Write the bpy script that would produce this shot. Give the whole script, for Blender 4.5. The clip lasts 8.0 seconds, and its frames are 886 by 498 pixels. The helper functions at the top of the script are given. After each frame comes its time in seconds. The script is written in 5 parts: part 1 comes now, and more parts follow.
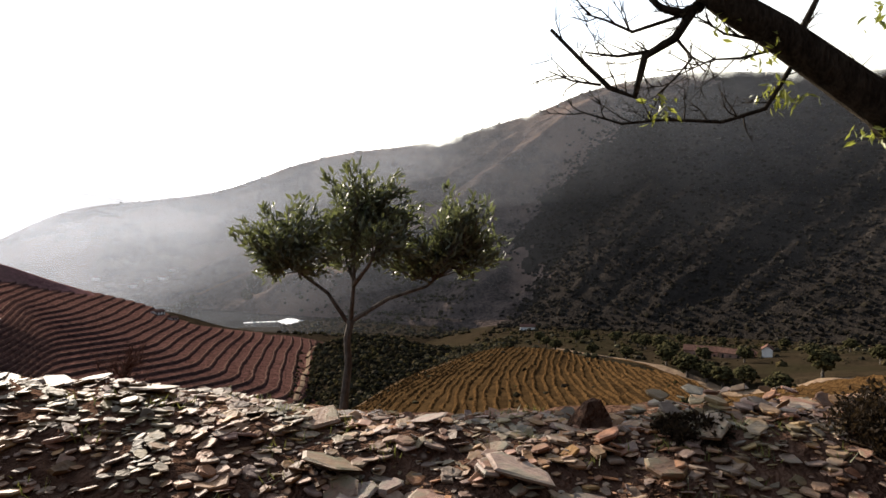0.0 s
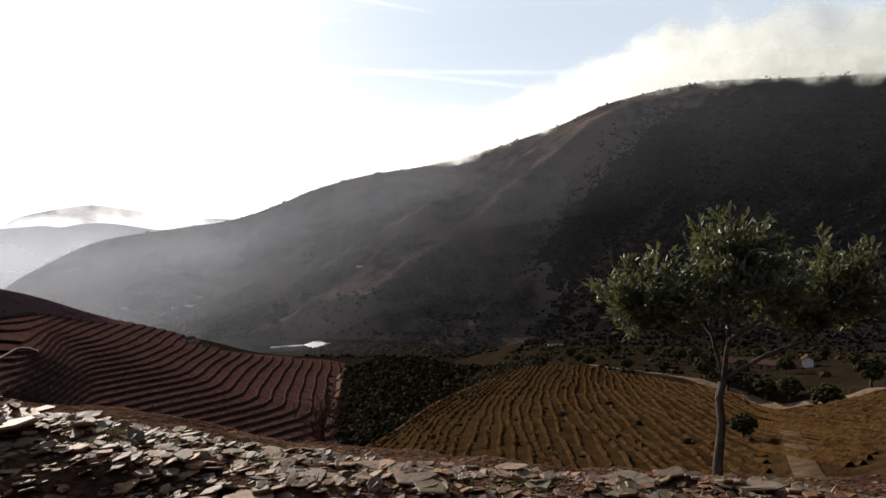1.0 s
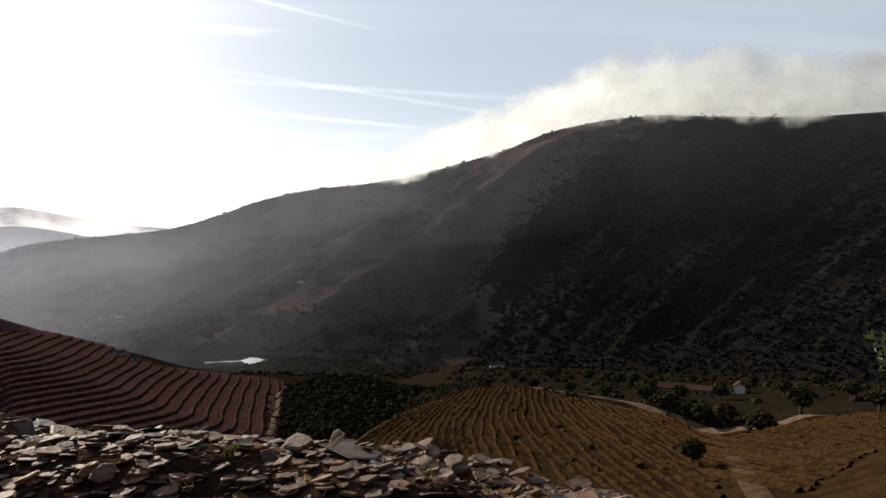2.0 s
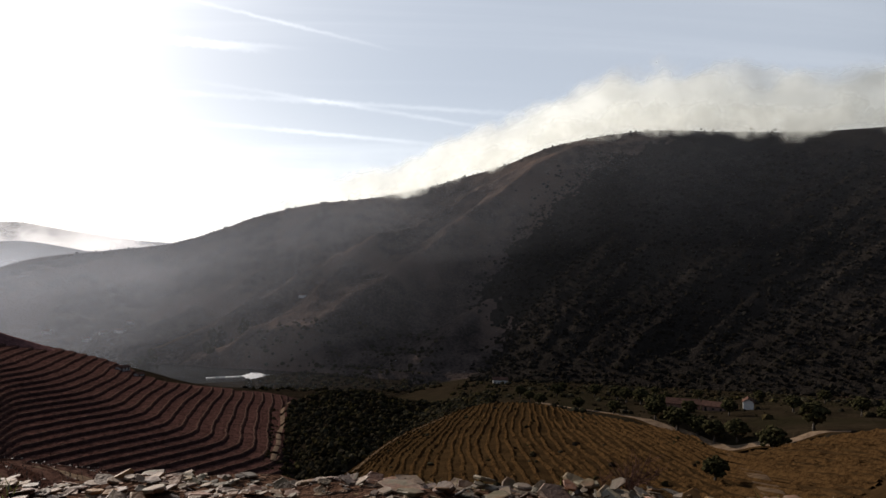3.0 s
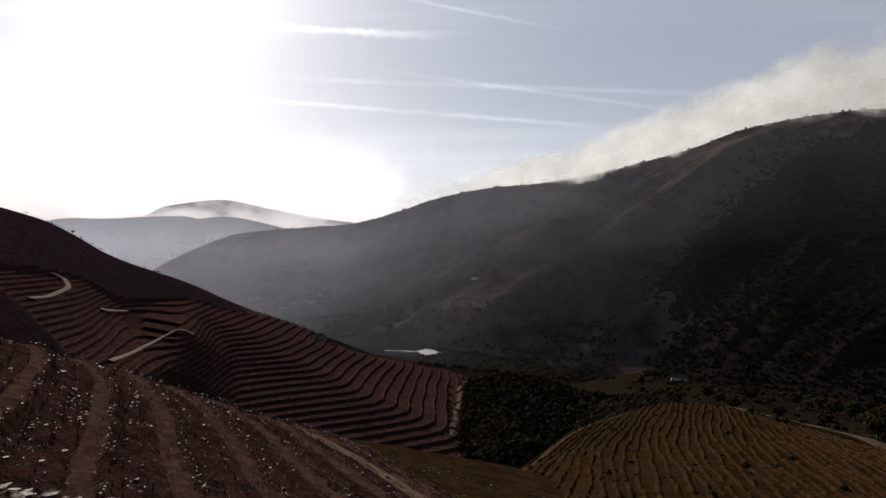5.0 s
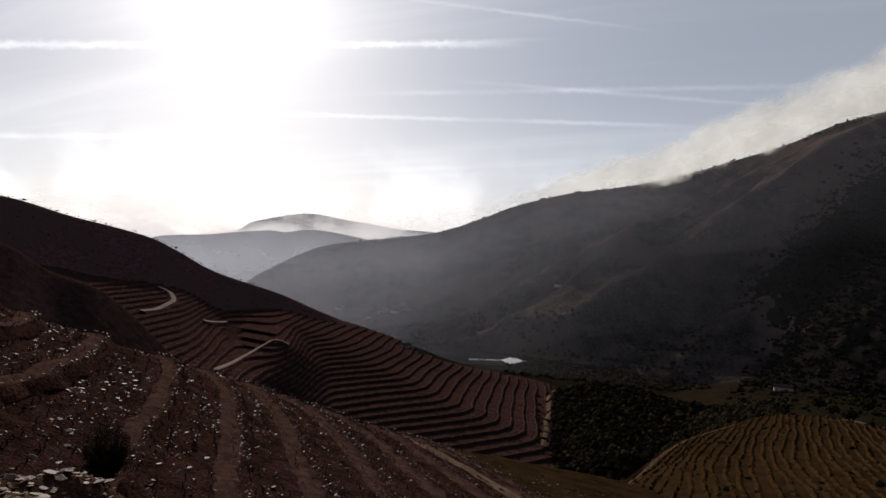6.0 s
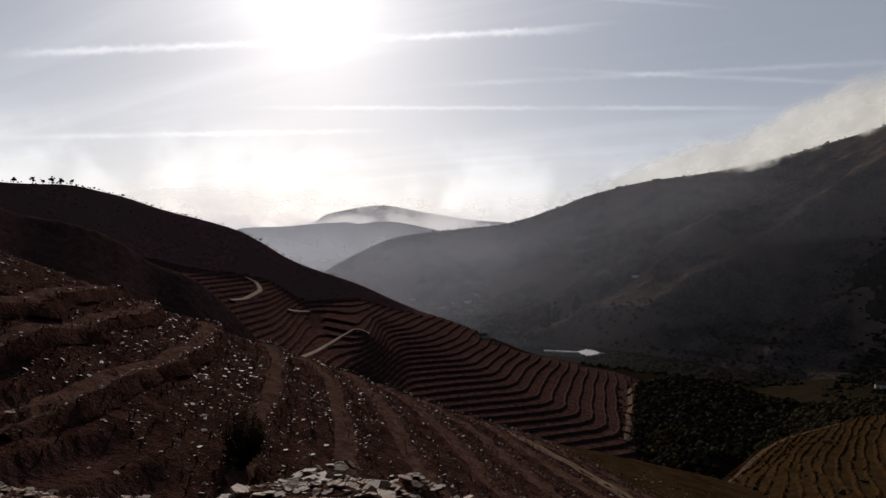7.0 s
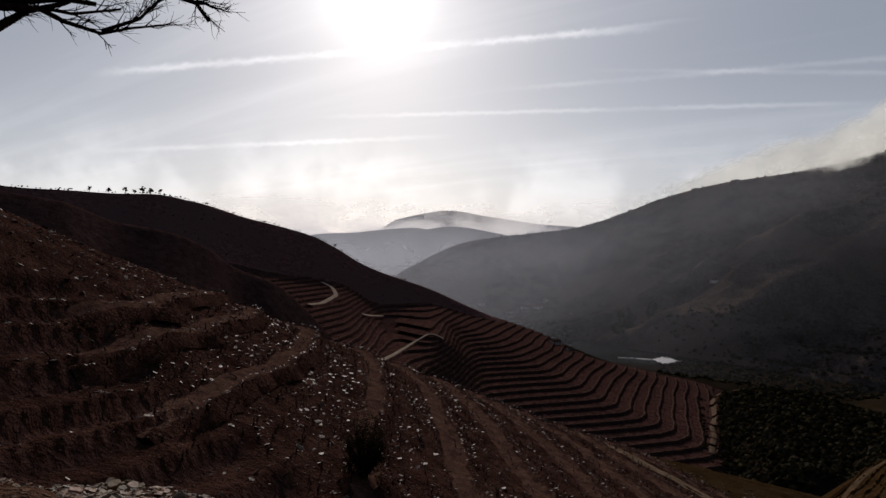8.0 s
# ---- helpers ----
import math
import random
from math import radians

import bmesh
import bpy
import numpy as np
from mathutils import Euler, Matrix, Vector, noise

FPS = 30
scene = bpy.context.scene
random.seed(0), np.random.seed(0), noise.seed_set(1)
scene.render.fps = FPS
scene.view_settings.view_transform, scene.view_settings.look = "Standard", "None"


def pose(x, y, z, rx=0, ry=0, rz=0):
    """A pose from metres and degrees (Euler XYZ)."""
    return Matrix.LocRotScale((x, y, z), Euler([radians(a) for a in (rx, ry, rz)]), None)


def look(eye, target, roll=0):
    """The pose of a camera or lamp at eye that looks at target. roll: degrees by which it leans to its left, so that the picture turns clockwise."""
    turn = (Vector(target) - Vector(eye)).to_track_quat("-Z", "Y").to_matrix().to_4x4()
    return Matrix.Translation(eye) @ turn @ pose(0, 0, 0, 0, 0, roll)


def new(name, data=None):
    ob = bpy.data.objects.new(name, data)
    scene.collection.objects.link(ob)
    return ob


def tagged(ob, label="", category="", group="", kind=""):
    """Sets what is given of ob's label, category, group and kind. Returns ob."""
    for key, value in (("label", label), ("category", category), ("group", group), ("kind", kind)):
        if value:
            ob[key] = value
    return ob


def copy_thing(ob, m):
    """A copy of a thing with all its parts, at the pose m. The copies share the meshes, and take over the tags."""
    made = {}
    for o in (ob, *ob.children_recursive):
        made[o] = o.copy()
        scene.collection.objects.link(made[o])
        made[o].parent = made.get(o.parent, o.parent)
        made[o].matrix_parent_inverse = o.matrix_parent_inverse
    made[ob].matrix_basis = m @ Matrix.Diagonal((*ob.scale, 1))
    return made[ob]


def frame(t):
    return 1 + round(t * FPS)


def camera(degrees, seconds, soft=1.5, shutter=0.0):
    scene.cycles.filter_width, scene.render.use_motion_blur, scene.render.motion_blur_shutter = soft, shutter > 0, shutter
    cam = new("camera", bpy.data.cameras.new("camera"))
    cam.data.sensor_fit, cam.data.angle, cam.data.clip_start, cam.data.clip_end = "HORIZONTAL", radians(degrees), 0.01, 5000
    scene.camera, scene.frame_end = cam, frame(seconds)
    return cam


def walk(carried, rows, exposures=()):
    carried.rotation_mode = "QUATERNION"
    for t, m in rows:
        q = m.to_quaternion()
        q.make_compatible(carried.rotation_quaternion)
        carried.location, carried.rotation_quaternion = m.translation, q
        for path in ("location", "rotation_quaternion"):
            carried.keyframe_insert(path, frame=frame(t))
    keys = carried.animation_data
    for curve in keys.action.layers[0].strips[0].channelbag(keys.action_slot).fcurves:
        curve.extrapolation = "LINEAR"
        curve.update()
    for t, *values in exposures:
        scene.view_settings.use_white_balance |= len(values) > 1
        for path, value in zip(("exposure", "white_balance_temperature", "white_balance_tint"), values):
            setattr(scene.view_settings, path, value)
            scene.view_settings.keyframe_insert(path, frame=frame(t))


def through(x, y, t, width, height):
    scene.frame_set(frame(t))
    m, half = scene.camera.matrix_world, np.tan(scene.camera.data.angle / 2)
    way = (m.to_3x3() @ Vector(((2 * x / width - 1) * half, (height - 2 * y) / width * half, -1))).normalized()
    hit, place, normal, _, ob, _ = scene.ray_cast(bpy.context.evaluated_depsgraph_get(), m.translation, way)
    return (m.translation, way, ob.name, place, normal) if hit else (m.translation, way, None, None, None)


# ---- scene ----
cam = camera(69.78, 8.0)


PATH = [
    (0, (0.002, 0.008, 0.002), (0.007, 99.906, -4.525), 0.17),
    (0.5, (-2.194, 0.252, 0.268), (-5.432, 100.144, -3.093), -1.18),
    (1, (-4.422, 0.464, 0.497), (-7.51, 100.403, -1.104), -1.81),
    (1.5, (-6.636, 0.628, 0.683), (-0.926, 100.464, 0.334), 0.25),
    (3, (-13.302, 1.038, 1.222), (-7.014, 100.778, 4.74), 0.32),
    (3.5, (-15.468, 1.127, 1.387), (-17.694, 101.099, 2.189), -0.92),
    (4, (-17.622, 1.158, 1.534), (-30.891, 100.267, 0.344), -2.21),
    (4.5, (-19.771, 1.155, 1.667), (-34.807, 100.018, 1.585), 0.31),
    (5, (-21.903, 1.072, 1.74), (-41.546, 99.123, 2.132), 2.65),
    (6.5, (-28.347, 0.508, 1.593), (-65.776, 93.234, 2.569), 0.73),
    (7, (-30.528, 0.26, 1.503), (-72.464, 91.041, 1.027), 1.14),
    (7.5, (-32.718, 0.033, 1.467), (-78.466, 88.952, 0.743), -0.82),
    (8, (-34.893, -0.231, 1.426), (-86.094, 85.667, 1.55), 0.89),
]
EXPOSURES = [(0, 1.5, 6500, 13), (0.5, 0.92, 6500, 13), (1, 0.36, 6450, 13), (1.5, 0.17, 6400, 14), (3, 0.0, 6400, 15), (4, -0.25, 6350, 17), (5, -0.5, 6300, 18), (6.5, -0.75, 6300, 18), (8, -0.95, 6300, 18)]
walk(cam, [(t, look(eye, target, roll)) for t, eye, target, roll in PATH], EXPOSURES)

# ---- light ----
SUN_AZ, SUN_EL = -36.9, 22.0          # degrees to the right of +y, and above the horizon
sun_dir = Vector((math.sin(radians(SUN_AZ)) * math.cos(radians(SUN_EL)), math.cos(radians(SUN_AZ)) * math.cos(radians(SUN_EL)), math.sin(radians(SUN_EL))))
sun = new("sun", bpy.data.lights.new("sun", "SUN"))
sun.data.energy, sun.data.angle, sun.data.color = 4.0, radians(0.6), (1.0, 0.89, 0.74)
sun.matrix_world = look((0, 0, 300), Vector((0, 0, 300)) - sun_dir)

world = bpy.data.worlds.new("sky")
scene.world = world
world.use_nodes = True


class Nodes:
    """Short hand for building a node tree."""

    def __init__(self, tree):
        self.tree = tree
        tree.nodes.clear()

    def add(self, kind, **settings):
        n = self.tree.nodes.new(kind)
        for key, value in settings.items():
            setattr(n, key, value)
        return n

    def link(self, a, b):
        self.tree.links.new(a, b)

    def put(self, socket, value):
        if hasattr(value, "is_linked"):
            self.link(value, socket)
        else:
            socket.default_value = value

    def math(self, op, a, b=0.0, c=0.0, clamp=False):
        n = self.add("ShaderNodeMath", operation=op, use_clamp=clamp)
        for k, v in enumerate((a, b, c)):
            self.put(n.inputs[k], v)
        return n.outputs[0]

    def mix(self, f, a, b, blend="MIX"):
        n = self.add("ShaderNodeMix", data_type="RGBA", blend_type=blend)
        self.put(n.inputs[0], f)
        for k, v in ((6, a), (7, b)):
            self.put(n.inputs[k], (*v, 1.0) if isinstance(v, tuple) and len(v) == 3 else v)
        return n.outputs[2]

    def noise(self, where, scale, detail=4.0, rough=0.55, dist=0.0):
        n = self.add("ShaderNodeTexNoise")
        self.put(n.inputs["Vector"], where)
        n.inputs["Scale"].default_value, n.inputs["Detail"].default_value = scale, detail
        n.inputs["Roughness"].default_value, n.inputs["Distortion"].default_value = rough, dist
        return n.outputs["Fac"]

    def step(self, v, lo, hi):
        n = self.add("ShaderNodeMapRange", interpolation_type="SMOOTHSTEP")
        self.put(n.inputs[0], v)
        n.inputs[1].default_value, n.inputs[2].default_value = lo, hi
        return n.outputs[0]


def build_sky():
    s = Nodes(world.node_tree)
    where = s.add("ShaderNodeTexCoord").outputs["Generated"]
    sky = s.add("ShaderNodeTexSky", sky_type="NISHITA", sun_disc=False, sun_elevation=radians(SUN_EL), sun_rotation=radians(SUN_AZ),
                air_density=1.0, dust_density=0.7, ozone_density=1.5)
    dot = s.add("ShaderNodeVectorMath", operation="DOT_PRODUCT")
    s.link(where, dot.inputs[0])
    dot.inputs[1].default_value = sun_dir
    near = s.math("MAXIMUM", dot.outputs["Value"], 0.0)
    # the bright veil round the sun: thin cloud that scatters forward
    veil = s.math("MULTIPLY", s.math("POWER", near, 12.0), SKY_VEIL)
    for tight, bright in ((50.0, 0.07), (160.0, 0.085), (900.0, 0.5)):
        veil = s.math("ADD", veil, s.math("MULTIPLY", s.math("POWER", near, tight), SKY_CORE * bright))
    split = s.add("ShaderNodeSeparateXYZ")
    s.link(where, split.inputs[0])
    # a high flat layer of cirrus and contrails
    high = s.math("ADD", s.math("MAXIMUM", split.outputs[2], 0.0), 0.10)
    flat = s.add("ShaderNodeCombineXYZ")
    s.link(s.math("DIVIDE", split.outputs[0], high), flat.inputs[0])
    s.link(s.math("DIVIDE", split.outputs[1], high), flat.inputs[1])

    def streaks(turn, along, across, scale, lo, hi, warp):
        m = s.add("ShaderNodeMapping")
        s.link(flat.outputs[0], m.inputs[0])
        m.inputs["Rotation"].default_value = (0, 0, radians(turn))
        m.inputs["Scale"].default_value = (along, across, 1.0)
        return s.step(s.noise(m.outputs[0], scale, 5.0, 0.6, warp), lo, hi)

    def along(way):
        n = s.add("ShaderNodeVectorMath", operation="DOT_PRODUCT")
        s.link(where, n.inputs[0])
        n.inputs[1].default_value = way
        return n.outputs["Value"]

    def contrail(across, middle, reach, width, bright):
        """A straight vapour trail: near the plane through the eye, within reach of its middle, ragged by noise."""
        rag = s.noise(where, 90.0, 4.0)
        off = s.math("ABSOLUTE", s.math("ADD", along(across), s.math("MULTIPLY", s.math("SUBTRACT", rag, 0.5), width * 1.0)))
        line = s.math("POWER", s.step(off, width, 0.0), 1.5)
        return s.math("MULTIPLY", s.math("MULTIPLY", line, s.step(along(middle), reach - 0.012, reach + 0.03)), s.math("MULTIPLY", s.step(s.noise(where, 9.0, 2.0), 0.15, 0.6), bright))

    trails = contrail((-0.0774, 0.3101, -0.9476), (-0.565, 0.769, 0.298), 0.925, 0.009, 1.1)
    for row in (((-0.0407, 0.1801, -0.9828), (-0.703, 0.694, 0.156), 0.972, 0.007, 0.9), ((-0.072, 0.2005, -0.9767), (-0.33, 0.917, 0.214), 0.925, 0.006, 0.6), ((-0.0398, 0.2514, -0.9671), (-0.10, 0.962, 0.254), 0.95, 0.007, 0.4),
                ((-0.2083, 0.3203, -0.9241), (-0.20, 0.912, 0.355), 0.988, 0.005, 1.0), ((-0.0498, 0.3219, -0.9454), (-0.344, 0.883, 0.319), 0.985, 0.006, 0.8), ((-0.1351, 0.2385, -0.9617), (-0.062, 0.967, 0.248), 0.975, 0.006, 0.45)):
        trails = s.math("ADD", trails, contrail(*row))
    thin = streaks(18, 0.10, 1.1, 1.7, 0.46, 0.86, 0.35)
    puff = s.step(s.noise(where, 10.0, 5.0, 0.52, 0.15), 0.40, 0.64)
    low = s.math("MULTIPLY", s.step(split.outputs[2], 0.20, 0.07), puff)
    cloud = s.math("ADD", s.math("ADD", s.math("MULTIPLY", thin, 0.65), trails), s.math("MULTIPLY", low, 1.15))
    white = s.math("MULTIPLY", s.math("ADD", s.math("MULTIPLY", s.math("POWER", near, 4.0), 0.9), 1.0), cloud)
    # haze that thickens towards the horizon
    haze = s.math("MULTIPLY", s.step(split.outputs[2], 0.30, 0.0), s.math("ADD", s.math("MULTIPLY", s.math("POWER", near, 3.0), 1.6), 0.75))
    total = s.math("ADD", s.math("ADD", s.math("ADD", veil, white), haze), s.math("MULTIPLY", s.step(dot.outputs["Value"], -0.3, 0.45), 1.55))
    tint = s.add("ShaderNodeVectorMath", operation="SCALE")
    tint.inputs[0].default_value = (1.0, 0.99, 0.90)
    s.link(s.math("MULTIPLY", total, 2.3), tint.inputs["Scale"])
    clear = s.mix(1.0, sky.outputs[0], (0.30, 0.30, 0.30), "MULTIPLY")
    clear = s.mix(s.math("ADD", 0.35, s.math("MULTIPLY", s.step(dot.outputs["Value"], -0.3, 0.45), 0.65)), clear, (0.85, 1.3, 1.85), "ADD")
    # the haze thins out overhead, where the sky is a deeper blue
    add = s.mix(1.0, s.mix(1.0, clear, tint.outputs[0], "ADD"), s.mix(s.step(split.outputs[2], 0.42, 0.85), (1.0, 1.0, 1.0), (0.30, 0.33, 0.40)), "MULTIPLY")
    back = s.add("ShaderNodeBackground")
    s.link(add, back.inputs[0])
    back.inputs[1].default_value = 0.10  # strength
    s.link(back.outputs[0], s.add("ShaderNodeOutputWorld").inputs[0])


SKY_VEIL, SKY_CORE = 1.5, 22.0
build_sky()


# ---- materials ----
def material(name, dark, light, scale=1.0, rough=0.9, bump=0.3, grain=12.0, speck=None, speck_scale=3.0, speck_size=0.25, third=None, third_scale=0.02, object_random=0.0, stretch=(1, 1, 1), gloss=0.0, island_random=0.0):
    """A rough natural surface: two colours mixed at two scales, with optional pale specks and a third colour in broad patches. Sizes are per metre."""
    m = bpy.data.materials.new(name)
    m.use_nodes = True
    s = Nodes(m.node_tree)
    where = s.add("ShaderNodeTexCoord").outputs["Object"]
    if stretch != (1, 1, 1):
        mp = s.add("ShaderNodeMapping")
        s.link(where, mp.inputs[0])
        mp.inputs["Scale"].default_value = stretch
        where = mp.outputs[0]
    a = s.noise(where, scale, 6.0, 0.65)
    b = s.noise(where, scale * grain, 4.0, 0.6)
    f = s.step(s.math("ADD", s.math("MULTIPLY", a, 0.6), s.math("MULTIPLY", b, 0.4)), 0.35, 0.65)
    colour = s.mix(f, dark, light)
    if third:
        colour = s.mix(s.step(s.noise(where, third_scale, 4.0, 0.6), 0.45, 0.62), colour, third)
    height = s.math("ADD", a, s.math("MULTIPLY", b, 0.5))
    if speck:
        v = s.add("ShaderNodeTexVoronoi", feature="F1")
        s.link(where, v.inputs["Vector"])
        v.inputs["Scale"].default_value = speck_scale
        spot = s.math("MULTIPLY", s.step(v.outputs["Distance"], speck_size, speck_size * 0.5), s.step(s.noise(where, speck_scale * 0.23, 2.0), 0.45, 0.6))
        colour = s.mix(spot, colour, speck)
        height = s.math("ADD", height, s.math("MULTIPLY", spot, 0.6))
    if object_random or island_random:
        chance = s.add("ShaderNodeObjectInfo").outputs["Random"] if object_random else s.add("ShaderNodeNewGeometry").outputs["Random Per Island"]
        object_random = object_random or island_random
        hsv = s.add("ShaderNodeHueSaturation")
        s.link(s.math("ADD", s.math("MULTIPLY", chance, object_random), 1.0 - object_random / 2), hsv.inputs["Value"])
        s.link(colour, hsv.inputs["Color"])
        s.link(s.math("ADD", 0.485, s.math("MULTIPLY", s.math("FRACT", s.math("MULTIPLY", chance, 7.3)), 0.03)), hsv.inputs["Hue"])
        s.link(s.math("ADD", 0.8, s.math("MULTIPLY", s.math("FRACT", s.math("MULTIPLY", chance, 13.7)), 0.6)), hsv.inputs["Saturation"])
        colour = hsv.outputs[0]
    p = s.add("ShaderNodeBsdfPrincipled")
    s.link(colour, p.inputs["Base Color"])
    p.inputs["Roughness"].default_value = rough
    p.inputs["Specular IOR Level"].default_value = gloss
    n = s.add("ShaderNodeBump")
    n.inputs["Strength"].default_value, n.inputs["Distance"].default_value = bump, 0.6 / scale
    s.link(height, n.inputs["Height"])
    s.link(n.outputs[0], p.inputs["Normal"])
    s.link(p.outputs[0], s.add("ShaderNodeOutputMaterial").inputs[0])
    return m


def leaf_material(name, top, through, rough=0.38, gloss=0.5):
    m = bpy.data.materials.new(name)
    m.use_nodes = True
    s = Nodes(m.node_tree)
    rnd = s.add("ShaderNodeNewGeometry").outputs["Random Per Island"]
    p = s.add("ShaderNodeBsdfPrincipled")
    s.link(s.mix(rnd, top, tuple(0.45 * c for c in top)), p.inputs["Base Color"])
    p.inputs["Roughness"].default_value, p.inputs["Specular IOR Level"].default_value = rough, gloss
    t = s.add("ShaderNodeBsdfTranslucent")
    s.link(s.mix(rnd, through, tuple(0.6 * c for c in through)), t.inputs[0])
    mix = s.add("ShaderNodeMixShader")
    mix.inputs[0].default_value = 0.35
    s.link(p.outputs[0], mix.inputs[1])
    s.link(t.outputs[0], mix.inputs[2])
    s.link(mix.outputs[0], s.add("ShaderNodeOutputMaterial").inputs[0])
    return m


M_FIELD = material("dry_grass_field", (0.024, 0.0138, 0.0062), (0.061, 0.036, 0.0155), 0.2, bump=0.5, grain=12)
M_SOIL = material("stony_vineyard_soil", (0.03, 0.0145, 0.0113), (0.103, 0.053, 0.04), 0.35, bump=1.0, grain=9, speck=(0.17, 0.108, 0.080), speck_scale=1.6, speck_size=0.22)
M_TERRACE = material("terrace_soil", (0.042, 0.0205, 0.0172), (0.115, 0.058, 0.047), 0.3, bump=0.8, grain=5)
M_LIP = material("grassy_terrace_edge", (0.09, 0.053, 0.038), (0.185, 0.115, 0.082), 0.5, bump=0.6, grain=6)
# darker than the treads; on the roadside ledges it stands in for shade
M_RISER = material("dark_terrace_bank", (0.03, 0.0165, 0.0145), (0.074, 0.04, 0.034), 0.35, bump=0.7, grain=7)
M_SCRUB = material("scrub_slope", (0.009, 0.0068, 0.0048), (0.028, 0.0212, 0.0135), 0.1, bump=0.6, grain=10)
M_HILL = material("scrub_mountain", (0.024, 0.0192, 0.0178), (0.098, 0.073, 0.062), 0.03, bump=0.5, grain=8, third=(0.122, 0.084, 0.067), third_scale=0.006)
M_SPUR = material("spur_scrub_ravine_shade", (0.0125, 0.0108, 0.0095), (0.025, 0.0208, 0.0175), 0.03, bump=0.6, grain=9, third=(0.027, 0.0222, 0.0182), third_scale=0.006)
M_MAQUIS = material("maquis_bush", (0.0105, 0.0092, 0.0074), (0.025, 0.0212, 0.0162), 0.4, bump=0.6, grain=6, island_random=1.0)
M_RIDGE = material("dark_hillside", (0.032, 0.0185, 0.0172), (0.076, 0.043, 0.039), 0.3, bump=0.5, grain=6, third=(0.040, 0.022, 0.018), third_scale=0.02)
# far crest: paler than the inner ridge, with its haze put into the colour
M_HAZY = material("haze_pale_hillside", (0.085, 0.043, 0.040), (0.20, 0.103, 0.095), 0.3, bump=0.5, grain=6, third=(0.13, 0.076, 0.066), third_scale=0.02)
M_PLAIN = material("olive_grove_ground", (0.0125, 0.0096, 0.0062), (0.037, 0.027, 0.0162), 0.08, bump=0.4, grain=9, third=(0.021, 0.0172, 0.0095), third_scale=0.015)
M_FAR = material("distant_mountain", (0.05, 0.05, 0.05), (0.09, 0.085, 0.08), 0.008, bump=0.5)
M_ROAD = material("pale_dirt_road", (0.26, 0.20, 0.15), (0.42, 0.34, 0.265), 0.3, bump=0.2)
M_LANE = material("trodden_earth_lane", (0.11, 0.075, 0.050), (0.23, 0.165, 0.112), 0.4, bump=0.3)
M_EARTH = material("beaten_field_earth", (0.062, 0.041, 0.025), (0.125, 0.085, 0.052), 0.4, bump=0.3)
M_TRACK = material("wheel_track_earth", (0.058, 0.031, 0.024), (0.135, 0.076, 0.056), 0.7, bump=0.6, grain=7)
M_BANK = material("slate_rubble_earth", (0.044, 0.024, 0.0165), (0.13, 0.075, 0.051), 1.2, bump=0.8, grain=9, speck=(0.22, 0.155, 0.115), speck_scale=9.0, speck_size=0.45)
M_STONE = material("weathered_slate", (0.135, 0.081, 0.053), (0.265, 0.17, 0.112), 3.0, rough=0.62, bump=0.2, grain=5, object_random=0.9, gloss=0.3, third=(0.15, 0.12, 0.075), third_scale=2.5)
M_FIELDSTONE = material("vineyard_stones", (0.045, 0.031, 0.024), (0.122, 0.087, 0.066), 1.5, rough=0.6, bump=0.2, grain=5, gloss=0.25, island_random=1.0)
M_STONES = material("slate_rubble", (0.115, 0.066, 0.042), (0.25, 0.152, 0.097), 2.5, rough=0.65, bump=0.2, grain=4, gloss=0.25, island_random=0.95, third=(0.14, 0.11, 0.068), third_scale=1.2)
M_BARK = material("grey_bark", (0.05, 0.042, 0.036), (0.16, 0.14, 0.12), 9.0, bump=0.8, grain=5, stretch=(1, 1, 0.25))
M_DARKBARK = material("dark_mossy_bark", (0.018, 0.015, 0.012), (0.06, 0.05, 0.038), 9.0, bump=0.9, grain=5, stretch=(1, 1, 0.3))
M_REDTWIG = material("reddish_twigs", (0.05, 0.026, 0.020), (0.13, 0.075, 0.058), 9.0, bump=0.5, grain=5)
M_LEAF = leaf_material("olive_leaf", (0.155, 0.165, 0.10), (0.15, 0.17, 0.06), 0.46)
M_YLEAF = leaf_material("autumn_leaf", (0.20, 0.22, 0.05), (0.35, 0.38, 0.06))
M_DARKLEAF = leaf_material("dark_shrub_leaf", (0.030, 0.020, 0.012), (0.03, 0.02, 0.01), 0.7, 0.05)
M_OLIVE = material("olive_crown", (0.02, 0.0192, 0.0085), (0.064, 0.057, 0.027), 0.8, bump=0.6, grain=6)
M_BUSH = material("scrub_bush", (0.018, 0.0158, 0.0098), (0.05, 0.042, 0.025), 0.6, bump=0.8, grain=6, island_random=1.2)
M_VINE = material("dry_vine_row", (0.019, 0.0102, 0.0044), (0.090, 0.050, 0.0198), 0.8, bump=0.7, grain=5)
M_FARBUSH = material("far_scrub_bush", (0.024, 0.019, 0.016), (0.068, 0.052, 0.042), 0.3, bump=0.6, grain=5)
M_GRASS = leaf_material("dry_green_grass", (0.10, 0.105, 0.03), (0.16, 0.17, 0.04))
# white for the river's glint, which is put into the colour
M_GLINT = material("white_river_glint", (0.75, 0.76, 0.76), (0.92, 0.92, 0.91), 0.25, rough=0.35, bump=0.5, grain=5, gloss=1.0)
M_PLASTER = material("faded_pink_plaster", (0.16, 0.095, 0.075), (0.32, 0.21, 0.17), 0.5, bump=0.3)
M_WALL = material("whitewashed_wall", (0.62, 0.60, 0.57), (0.78, 0.76, 0.72), 0.4, bump=0.1)
M_ROOF = material("clay_tile_roof", (0.075, 0.042, 0.033), (0.15, 0.085, 0.064), 0.8, bump=0.5)
M_DARK = material("dark_opening", (0.015, 0.015, 0.015), (0.03, 0.03, 0.03), 1.0)


